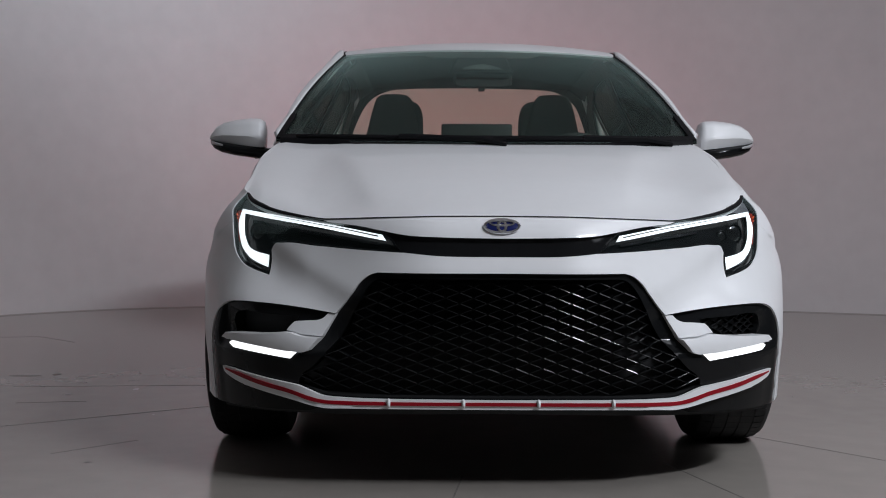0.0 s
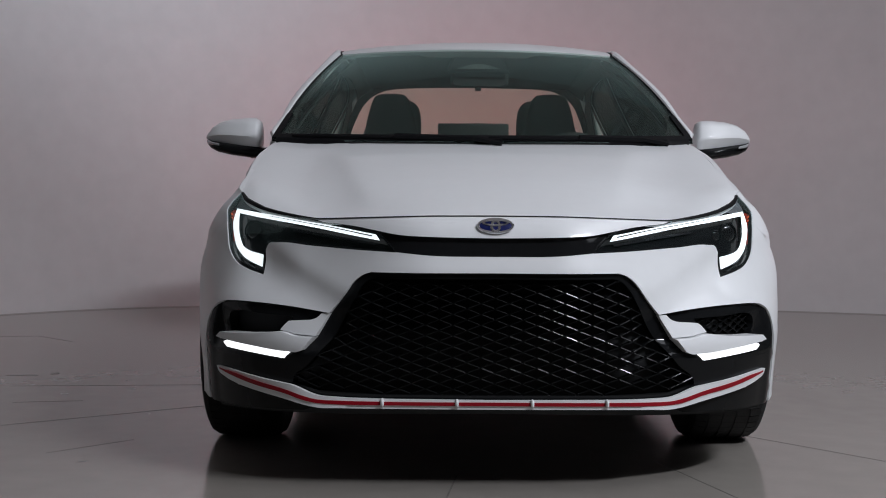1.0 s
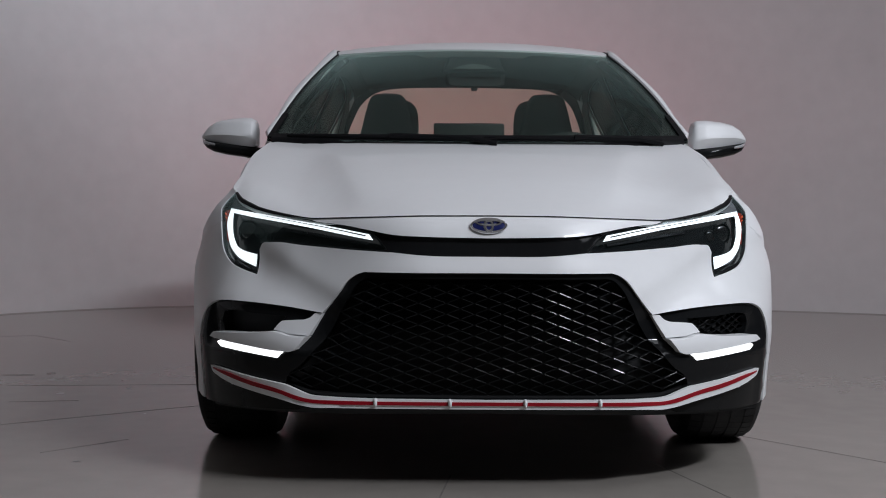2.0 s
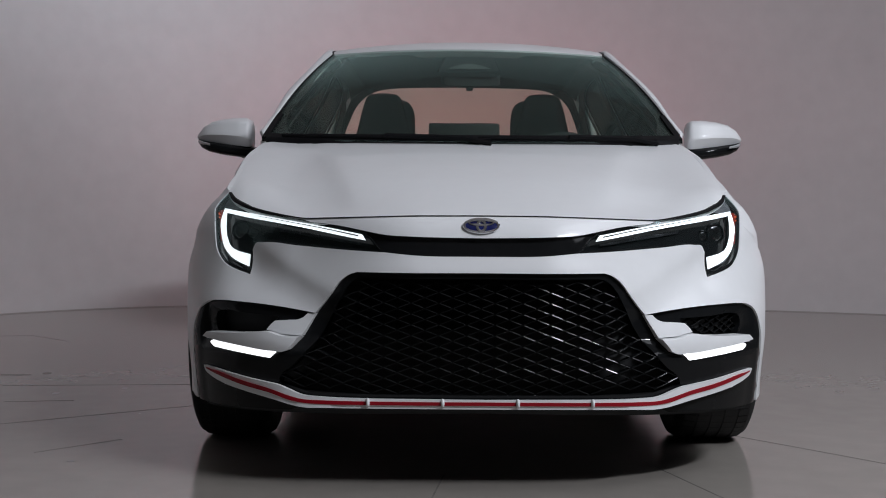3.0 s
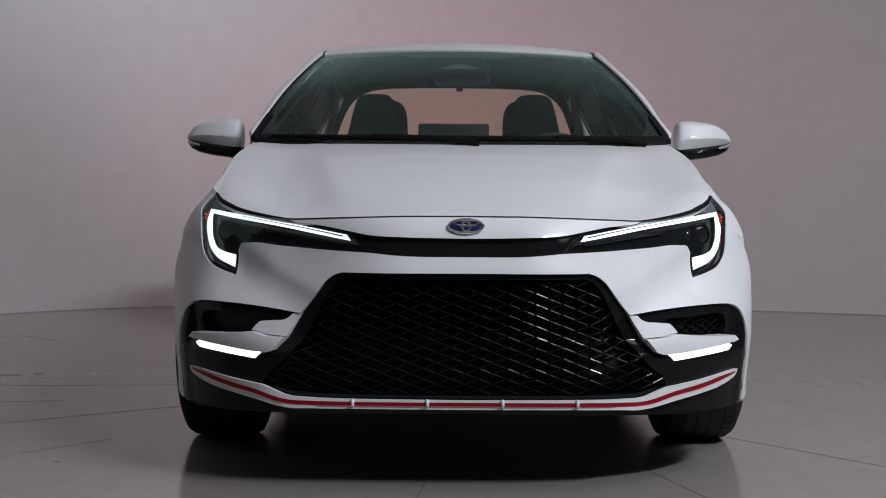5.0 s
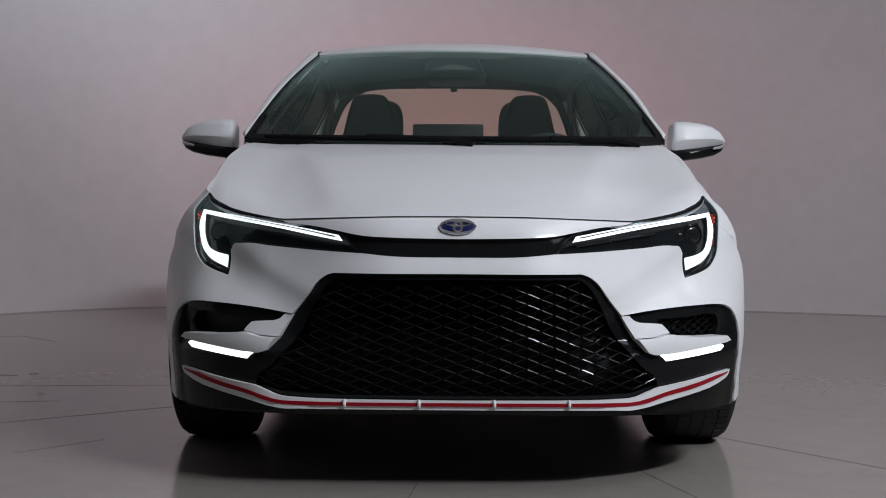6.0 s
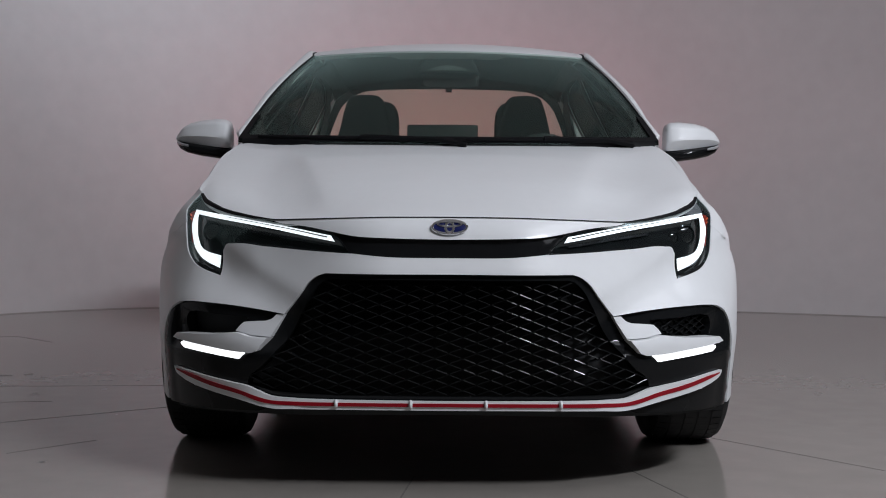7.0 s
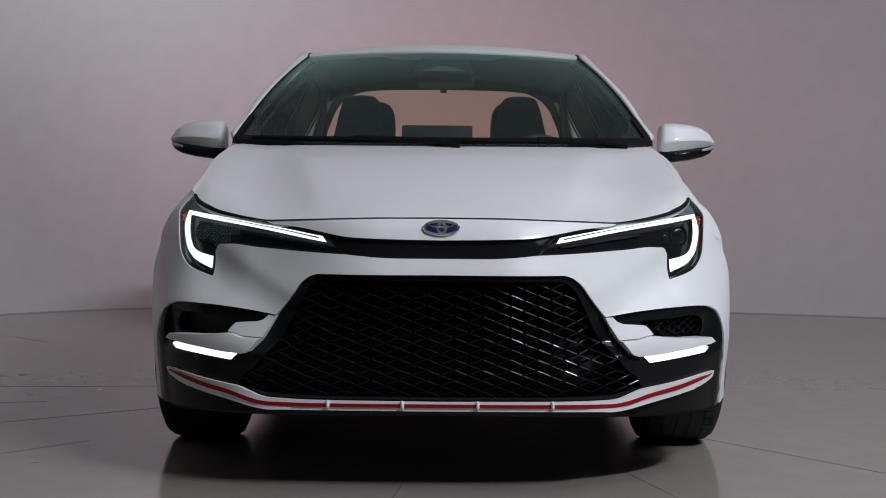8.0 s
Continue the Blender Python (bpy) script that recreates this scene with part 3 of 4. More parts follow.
def lip_form(u, v, off=0.0):
    """The lip flares out towards its lower edge."""
    flare = 0.32 - 0.32 * smooth(0.42, 0.64, np.abs(u))
    return belt(u, v, off + flare * (np.interp(np.abs(u), lip_x, lip_z) - v))


lip = panel("front_lip", both(LIP_TOP + LIP_LOW), lip_form, PAINT, car, step=0.012, off=0.004, thick=0.014, edge=0.003)
red_top, red_low = [(0, 0.2452), (0.326, 0.2445), (0.417, 0.2445), (0.48, 0.2462), (0.512, 0.2527), (0.562, 0.2655), (0.662, 0.2818), (0.757, 0.2972), (0.824, 0.3035)], [(0.822, 0.3005), (0.756, 0.2873), (0.661, 0.2698), (0.56, 0.2542), (0.51, 0.2415), (0.479, 0.2367), (0.416, 0.2347), (0.325, 0.2352), (0, 0.236)]
panel("red_stripe", both(spline(red_top) + spline(red_low)), lip_form, RED, lip, step=0.012, off=0.0062, thick=0.004, edge=0.0005, label="thin red stripe along the lip")
for s in (-0.294, -0.098, 0.098, 0.295):
    c = Vector(lip_form(np.array([s]), np.array([0.242]), 0.008)[0])
    loops = [[c + Vector((x * k, -dy, z * k)) for x, z in squircle(12, 0.0048, 0.011, 2.6)] for k, dy in ((1.1, -0.006), (1.0, 0.0), (0.75, 0.005), (0.3, 0.007))]
    part("lip_clip", rings(bmesh.new(), loops), PAINT, lip, "small white clip on the lip")
panel("air_dam", both([(0, 0.232), (0.505, 0.2285), (0.905, 0.2385), (0.93, 0.2), (0.9, 0.19), (0.505, 0.2035), (0, 0.21)]), belt, DARK, car, step=0.04, off=-0.02, thick=0.03)

# headlamps
LAMP = (
    spline([(0.2633, 0.6325), (0.3135, 0.6795), (0.3474, 0.6905)], 3)
    + spline([(0.3474, 0.6905), (0.455, 0.7042), (0.54, 0.7105), (0.557, 0.7130), (0.679, 0.7245), (0.774, 0.7350), (0.858, 0.7475), (0.923, 0.759), (0.989, 0.7735), (1.037, 0.7895)])
    + spline([(1.037, 0.7895), (1.040, 0.766), (1.026, 0.742), (0.957, 0.681), (0.926, 0.638), (0.872, 0.603), (0.818, 0.5845), (0.742, 0.564)])
    + spline([(0.742, 0.564), (0.755, 0.6275), (0.742, 0.6455), (0.709, 0.6505), (0.554, 0.6455), (0.4027, 0.6385), (0.2633, 0.6325)])
)
def grow(outline, d):
    """The closed outline moved outwards by d (minus: inwards)."""
    p = clean(outline, 0.02)
    t = np.roll(p, -1, 0) - np.roll(p, 1, 0)
    t /= np.maximum(np.linalg.norm(t, axis=1), 1e-9)[:, None]
    n = np.stack([t[:, 1], -t[:, 0]], -1)
    area2 = (p[:, 0] * np.roll(p[:, 1], -1) - np.roll(p[:, 0], -1) * p[:, 1]).sum()
    n *= 1 if area2 > 0 else -1
    keep = np.where((n[:, 1] > 0.45) & (d > 0), 0.0, 1.0)
    return [tuple(q) for q in p + n * d * keep[:, None]]


for side in (1, -1):
    fl = (lambda o: o) if side > 0 else flip
    lamp = panel("headlamp", fl(LAMP), belt, MASK_BLACK, car, step=0.02, off=-0.034, thick=0.03, label="black headlamp with lit white light guide")
    panel("lens", fl(LAMP), belt, LENS, lamp, step=0.02, off=-0.002, thick=0.002, edge=0.001, label="clear lens").visible_shadow = False
    panel("lamp_frame", fl(grow(LAMP, 0.007)), belt, GLOSS_BLACK, lamp, holes=(fl(grow(LAMP, -0.0025)),), step=0.02, off=-0.005, thick=0.03, edge=0.001)
    over = [(0.60, 0.7135), (0.679, 0.7205), (0.774, 0.7310), (0.858, 0.7435), (0.923, 0.755), (0.989, 0.7695), (1.032, 0.785)]
    panel("upper_bezel", fl(spline(over) + spline([(1.030, 0.762), (1.012, 0.7465), (0.90, 0.7375), (0.788, 0.7275), (0.60, 0.7105)])), belt, BEZEL, lamp, step=0.012, off=-0.018, thick=0.004, label="grey bezel above the light guide")
    edge_a = [(0.328, 0.6772), (0.428, 0.6905), (0.5926, 0.7078), (0.788, 0.7255), (0.985, 0.7412)]
    edge_b = [(0.314, 0.6615), (0.424, 0.676), (0.586, 0.6953), (0.778, 0.7128), (0.962, 0.7292)]
    panel("light_guide", fl(spline(edge_a) + spline(edge_b[::-1])), belt, LED, lamp, step=0.012, off=-0.008, thick=0.004, label="lit white upper light guide")
    line = [(u + 0.25 * (p - u), v + 0.25 * (q - v)) for (u, v), (p, q) in zip(edge_a, edge_b)][:4]
    line = [(line[0][0] + 0.014, line[0][1] + 0.0014)] + line[1:]
    panel("guide_groove", fl(spline(line) + spline([(u + 0.0002, v - w) for (u, v), w in zip(line, (0.003, 0.0022, 0.0014, 0.0006))][::-1])), belt, REFLECTOR, lamp, step=0.012, off=-0.0073, thick=0.002, edge=0, label="thin dark groove in the light guide")
    rim_out = [(0.990, 0.7375), (0.974, 0.708), (0.941, 0.672), (0.910, 0.638), (0.8655, 0.6137), (0.8187, 0.5966), (0.766, 0.581)]
    rim_in = [(0.774, 0.6145), (0.832, 0.6245), (0.874, 0.638), (0.901, 0.6594), (0.929, 0.691), (0.962, 0.7265)]
    panel("light_guide", fl(spline(rim_out) + spline(rim_in)), belt, LED, lamp, step=0.012, off=-0.012, thick=0.003, label="lit white outer light guide")
    outer = spline([(1.030, 0.757), (1.016, 0.739), (0.966, 0.693), (0.946, 0.668), (0.920, 0.635), (0.868, 0.6045), (0.80, 0.5865)])
    inner = spline([(0.80, 0.5895), (0.866, 0.6095), (0.913, 0.636), (0.938, 0.666), (0.959, 0.693), (1.003, 0.743)])
    panel("side_bezel", fl(outer + inner), belt, BEZEL, lamp, step=0.012, off=-0.020, thick=0.004, label="grey bezel outside the light guide")
    marker = panel("side_marker", fl(spline([(1.000, 0.737), (1.013, 0.735), (0.972, 0.7), (0.950, 0.674), (0.932, 0.648)]) + spline([(0.928, 0.650), (0.944, 0.674), (0.962, 0.7), (1.000, 0.737)])), belt, AMBER, lamp, step=0.012, off=-0.012, thick=0.006, label="red side marker")
    # small glowing facets imitate the glints in the marker
    for u, v, w in ((0.996, 0.724, 0.0045), (0.984, 0.714, 0.003)):
        c = Vector(belt(np.array([side * u]), np.array([v]), -0.0105)[0])
        loops = [[c + Vector((side * x * k * 0.6, y - d, x * k * 0.4 + z * k)) for x, y, z in ((-w, 0.002, -w * 0.6), (w, -0.002, -w * 0.3), (w * 0.8, -0.002, w), (-w * 0.7, 0.002, w * 0.8))] for k, d in ((1.0, -0.002), (1.0, 0.001), (0.5, 0.002))]
        part("marker_facet", rings(bmesh.new(), loops), GLINT, marker, "orange facet glowing in place of a glint")
    for s, z, r in ((0.868, 0.679, 0.024), (0.797, 0.672, 0.014)):
        c = Vector(belt(np.array([side * s]), np.array([z]), -0.034)[0])
        out = Vector((side * 0.35, -1.0, 0.08)).normalized()
        across = out.cross(Vector((0, 0, 1))).normalized()
        rise = across.cross(out)
        ring = [(across * x + rise * y) for x, y in squircle(24, r, r, 2.2)]
        bezel = part("projector", rings(bmesh.new(), [[c + p * q + out * d for p in ring] for q, d in ((1.25, 0.0), (1.2, 0.004), (1.08, 0.005), (1.0, 0.001))]), MASK_BLACK, lamp, "dark projector unit in a round bezel")
        part("projector_lens", rings(bmesh.new(), [[c + p * math.cos(t) + out * (0.001 + 0.3 * r * math.sin(t)) for p in ring] for t in (0.0, 0.35, 0.7, 1.05, 1.35, 1.5)]), GLOSS_BLACK, bezel, "domed dark lens")
    for k, zc in ((1.0, 0.0), (0.82, -0.004)):
        arc = [(0.905 + 0.028 * k * math.cos(a) - 0.02, 0.684 + zc + 0.034 * k * math.sin(a)) for a in np.linspace(-1.15, 0.75, 9)]
        bm = bmesh.new()
        tube(bm, [belt(np.array([side * u]), np.array([v]), -0.028)[0] for u, v in arc], 0.0008, 5)
        part("cavity_rib", bm, REFLECTOR, lamp, "thin curved rib in the lamp cavity")
    panel("trim_fin", fl(spline([(0.332, 0.6535), (0.505, 0.6735), (0.665, 0.6865)]) + spline([(0.665, 0.6805), (0.505, 0.6665), (0.332, 0.6485)])), belt, REFLECTOR, lamp, step=0.02, off=-0.024, thick=0.01)

# badge: an oval ring with an inner pattern on blue
def oval_ring(bm, c, rx, rz, w, d, n=40, tilt=-0.35):
    loops = []
    for i in range(n):
        a = 2 * math.pi * i / n
        o = Vector((rx * math.cos(a), 0, rz * math.sin(a)))
        t = Vector((math.cos(a), 0, math.sin(a))).normalized()
        loops.append([c + o + t * x + Vector((0, y + (o.z + t.z * x) * -tilt, 0)) for x, y in ((-w, 0), (-w * 0.5, -d), (w * 0.5, -d), (w, 0))])
    return rings(bm, loops, close=True)


bc = Vector(belt(np.array([0.0]), np.array([0.7028]), 0.003)[0])
LEAN = 0.5
badge = part("badge", rings(bmesh.new(), [[bc + Vector((x * k, -d + z * k * LEAN, z * k)) for x, z in squircle(40, 0.046, 0.0175, 2)] for k, d in ((1.0, 0.0), (1.0, 0.003), (0.9, 0.0045), (0.4, 0.005))]), BADGE_BLUE, car, "oval badge, blue with chrome rings")
for rx, rz, w, up, out in ((0.0445, 0.0168, 0.0040, 0.0, 0.003), (0.0105, 0.0135, 0.0042, -0.001, 0.0045), (0.031, 0.0064, 0.0036, 0.0078, 0.005)):
    part("badge_ring", oval_ring(bmesh.new(), bc + Vector((0, -out + up * LEAN, up)), rx, rz, w, 0.0028, tilt=-LEAN), CHROME, badge)

# fenders, doors, quarters and sills
BELT_Y, BELT_Z = [0.475, 0.8, 1.16, 1.32, 2.0, 3.0, 3.6, 4.1, 4.63], [0.795, 0.877, 0.97, 0.985, 0.985, 1.0, 1.015, 1.02, 1.0]


def ledge(y):
    """The height of the upper edge of the lower body along the side."""
    return float(np.interp(y, BELT_Y, BELT_Z))


def upper(y0, y1, n=10):
    return [(sy(y0 + (y1 - y0) * i / n), ledge(y0 + (y1 - y0) * i / n)) for i in range(n + 1)]


SILL = 0.24
fender = [(0.989, 0.7068), (1.033, 0.740), (1.044, 0.765), (1.044, 0.7925)] + upper(0.49, 1.36) + [(sy(1.36), 0.97), (sy(1.40), 0.6), (sy(1.39), SILL)] + fore[:split:-1] + [fore[split]]
door_front = [(sy(1.366), 0.96)] + upper(1.37, 2.42) + [(sy(2.42), 0.5), (sy(2.40), SILL), (sy(1.396), SILL), (sy(1.406), 0.6)]
door_rear = upper(2.426, 3.45) + [(sy(3.45), 0.75), (sy(3.27), 0.55), (sy(3.2), SILL), (sy(2.406), SILL), (sy(2.426), 0.5)]
quarter = upper(3.456, 4.12) + [(sy(4.12), 0.72), (sy(4.05), 0.62), aft[15]] + aft[15::-1] + [(sy(3.206), SILL), (sy(3.276), 0.55), (sy(3.456), 0.75)]
sill = [(sy(1.30), SILL - 0.004), (sy(3.27), SILL - 0.004), (sy(3.25), 0.17), (sy(1.32), 0.17)]
for side in (1, -1):
    fl = (lambda o: o) if side > 0 else flip
    panel("fender", fl(fender), belt, PAINT, car, step=0.025, thick=0.018, edge=0.003)
    for outline, y in ((door_front, 2.25), (door_rear, 3.3)):
        door = panel("door", fl(outline), belt, PAINT, car, step=0.04, thick=0.04, edge=0.003)
        p, q = (Vector(belt(np.array([side * sy(yy)]), np.array([0.83]), 0.02)[0]) for yy in (y - 0.2, y))
        bm = bmesh.new()
        loops = []
        for i in range(9):
            t = i / 8
            lift = 0.03 * math.sin(math.pi * t) ** 0.6
            c = p.lerp(q, t) + Vector((side * (lift - 0.02), 0, 0))
            loops.append([c + Vector((a, 0, b)) for a, b in squircle(8, 0.008, 0.014)])
        part("door_handle", rings(bm, loops), PAINT, door)
    panel("quarter_panel", fl(quarter), belt, PAINT, car, step=0.04, thick=0.03, edge=0.003)
    panel("sill", fl(sill), belt, SATIN_BLACK, car, step=0.06, thick=0.05, off=0.004)

# tail
def back(u, v, off=0.0):
    """The tail: u runs from the tail's middle round to the side."""
    p = belt(S_END - np.abs(u), v, off)
    p[..., 0] *= np.sign(np.where(u == 0, 1, u))
    return p


def bu(y):
    return S_END - sy(y)


rear_low = [(0, 0.70), (bu(4.3), 0.70), (bu(4.124), 0.715), (bu(4.054), 0.615)] + [(S_END - s, z) for s, z in aft[15:]] + [(bu(4.0), 0.22), (0, 0.22)]
panel("rear_bumper", both(rear_low), back, PAINT, car, step=0.04, thick=0.02, edge=0.003)
trunk = [(0, 0.704), (0.62, 0.704), (0.63, 1.0), (0, 1.002)]
panel("boot_face", both(trunk), back, PAINT, car, step=0.04, thick=0.02, edge=0.003)
for side in (1, -1):
    fl = (lambda o: o) if side > 0 else flip
    panel("tail_lamp", fl([(0.634, 0.80), (bu(4.127), 0.78), (bu(4.127), 0.9), (0.634, 0.94)]), back, AMBER, car, step=0.03, thick=0.03)
    panel("tail_corner", fl([(0.634, 0.704), (bu(4.3), 0.704), (bu(4.127), 0.72), (bu(4.127), 0.776), (0.634, 0.796)]), back, PAINT, car, step=0.03, thick=0.02)
    panel("tail_corner", fl([(0.634, 0.944), (bu(4.127), 0.904), (bu(4.127), 1.015), (0.634, 1.0)]), back, PAINT, car, step=0.03, thick=0.02)

# hood
lead = belt(np.array([u for u, v in HOOD_LINE]), np.array([v for u, v in HOOD_LINE]))
ys = np.linspace(0.52, 1.14, 8)
flank = belt(np.array([sy(y) for y in ys]), np.array([ledge(y) for y in ys]))
hood_half = [(max(0.0, p[0]), p[1] + 0.004) for p in lead] + [(p[0] - 0.0035, p[1]) for p in flank] + spline([(0.70, 1.17), (0.5, 1.10), (0.25, 1.06), (0, 1.05)])
ridge = [(0.30 + 0.2 * y, y) for y in np.linspace(0.1, 1.1, 30)]
panel("hood", both(hood_half), hood_form, PAINT, car, step=0.022, thick=0.02, edge=0.003, creases=(ridge, flip(ridge)))

# greenhouse
def screen(u, v, off=0.0):
    """The windscreen: u across (-1 to 1), v from cowl to roof."""
    xb, yb, zb = 0.727 * u, 1.0 + 0.17 * u * u, 0.965 + 0.012 * u * u
    xt, yt, zt = 0.548 * u, 1.84 + 0.15 * u * u, 1.366 - 0.006 * u * u
    w = v + 0.0
    bulge = 0.03 * np.sin(np.pi * np.clip(w, 0, 1))
    x, y, z = xb + (xt - xb) * w, yb + (yt - yb) * w, zb + (zt - zb) * w
    return np.stack([x, y - 0.43 * (bulge + off), z + 0.9 * (bulge + off)], -1)


def top(u, v, off=0.0):
    """The roof: u across (-1 to 1), v from the windscreen to the rear glass."""
    y = 1.84 + 0.15 * u * u * (1 - v) + (3.36 - 1.84 - 0.12 * u * u) * v
    crown = 1.366 + 0.082 * np.sin(np.pi * np.clip(v, -0.1, 1.1) ** 0.72) - 0.02 * v + 0.016 * smooth(0.6, 1.0, v)
    half = 0.548 + 0.016 * np.sin(np.pi * np.clip(v, 0, 1) ** 0.6) - 0.015 * v
    z = crown - (0.006 + 0.022 * np.sin(np.pi * np.clip(v, 0, 1) ** 0.6) + 0.012 * v) * np.abs(u) ** 2.2
    return np.stack([half * u, y, z + off], -1)


def rear_glass(u, v, off=0.0):
    t = top(u, np.ones_like(v))
    b = np.stack([0.72 * u, 4.02 - 0.1 * u * u, 1.045 - 0.01 * u * u], -1)
    w = np.asarray(v)[..., None]
    p = t + (b - t) * w
    p[..., 2] += 0.02 * np.sin(np.pi * np.clip(v, 0, 1)) + 0.9 * off
    p[..., 1] += 0.43 * off
    return p


def boot(x, y, off=0.0):
    """The boot lid's skin over the plan."""
    z = 1.032 - 0.026 * smooth(3.9, 4.6, y) + 0.014 * (1 - (np.asarray(x) / 0.75) ** 2) + off
    return np.stack([x + 0 * z, y + 0 * z, z], -1)


FULL = [(-1, 0), (1, 0), (1, 1), (-1, 1)]
frit_hole = both([(0, 0.05), (0.72, 0.055)] + spline([(0.72, 0.055), (0.88, 0.065), (0.925, 0.13), (0.94, 0.5), (0.945, 0.88), (0.92, 0.94)]) + [(0.42, 0.95), (0.34, 0.895), (0, 0.89)])
windscreen = panel("windscreen", FULL, screen, SCREEN_GLASS, car, step=0.07, thick=0.004, edge=0, label="clear windscreen with black border")
panel("screen_border", FULL, screen, GLOSS_BLACK, windscreen, holes=(frit_hole,), step=0.07, off=-0.006, thick=0.002, edge=0, label="black border of the glass")
panel("roof", [(-1, 0.008), (1, 0.008), (1, 0.995), (-1, 0.995)], top, PAINT, car, step=0.05, thick=0.012, edge=0.003)
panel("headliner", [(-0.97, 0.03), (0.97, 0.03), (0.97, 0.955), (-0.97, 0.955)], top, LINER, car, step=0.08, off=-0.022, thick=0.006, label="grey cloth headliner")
g = panel("rear_glass", [(-1, 0.01), (1, 0.01), (1, 0.99), (-1, 0.99)], rear_glass, REAR_GLASS, car, step=0.08, thick=0.004, edge=0)
panel("rear_glass_border", [(-1, 0.01), (1, 0.01), (1, 0.99), (-1, 0.99)], rear_glass, GLOSS_BLACK, g, holes=(both([(0, 0.02), (0.6, 0.03)] + spline([(0.6, 0.03), (0.79, 0.07), (0.87, 0.15), (0.92, 0.28), (0.94, 0.5), (0.945, 0.9)]) + [(0, 0.9)]),), step=0.08, off=-0.006, thick=0.002, edge=0)
tail_edge = belt(S_END - np.linspace(0, 1.0, 24), np.full(24, 1.0), -0.002)
deck = [(0, 4.03), (0.35, 4.0), (0.66, 3.93), (0.742, 3.93), (0.742, 4.1)] + [(min(p[0], 0.742), p[1]) for p in tail_edge[::-1]]
deck[-1] = (0.0, deck[-1][1])
panel("boot_lid", both(deck), boot, PAINT, car, step=0.05, thick=0.02, edge=0.003)

# side frames: the pillars and rail, with the side glass
RAIL = [(1.19, 0.985), (1.5, 1.135), (1.8, 1.275), (2.02, 1.366), (2.3, 1.399), (2.7, 1.402), (3.1, 1.382), (3.38, 1.33), (3.7, 1.21), (4.0, 1.07), (4.1, 1.03)]


def flank_form(y, z, off=0.0):
    w = (np.asarray(z) - 0.98) / 0.39
    x = 0.785 - 0.24 * w + 0.04 * w * w - 0.03 * smooth(3.3, 4.1, y) - 0.055 * (1 - smooth(1.15, 1.6, y)) * (1 - np.clip(w, 0, 1))
    return np.stack([x + 0.9 * off, np.asarray(y) + 0 * x, np.asarray(z) + 0 * x + 0.4 * off], -1)


def flank_left(y, z, off=0.0):
    p = flank_form(y, z, off)
    p[..., 0] *= -1
    return p


rail = spline(RAIL, 5)
frame_out = rail + [(4.1, 1.0), (1.22, 0.972)]
pane_1 = [(1.47, 1.01)] + spline([(1.58, 1.085), (1.85, 1.215), (2.06, 1.3), (2.2, 1.325), (2.36, 1.333)]) + [(2.44, 1.333), (2.47, 1.01)]
pane_2 = [(2.56, 1.012), (2.53, 1.333), (2.75, 1.33)] + spline([(2.75, 1.33), (3.0, 1.315), (3.12, 1.297), (3.23, 1.272)]) + [(3.25, 1.02)]
pane_3 = [(3.29, 1.03), (3.28, 1.26)] + spline([(3.28, 1.26), (3.42, 1.20), (3.56, 1.11), (3.62, 1.03)])
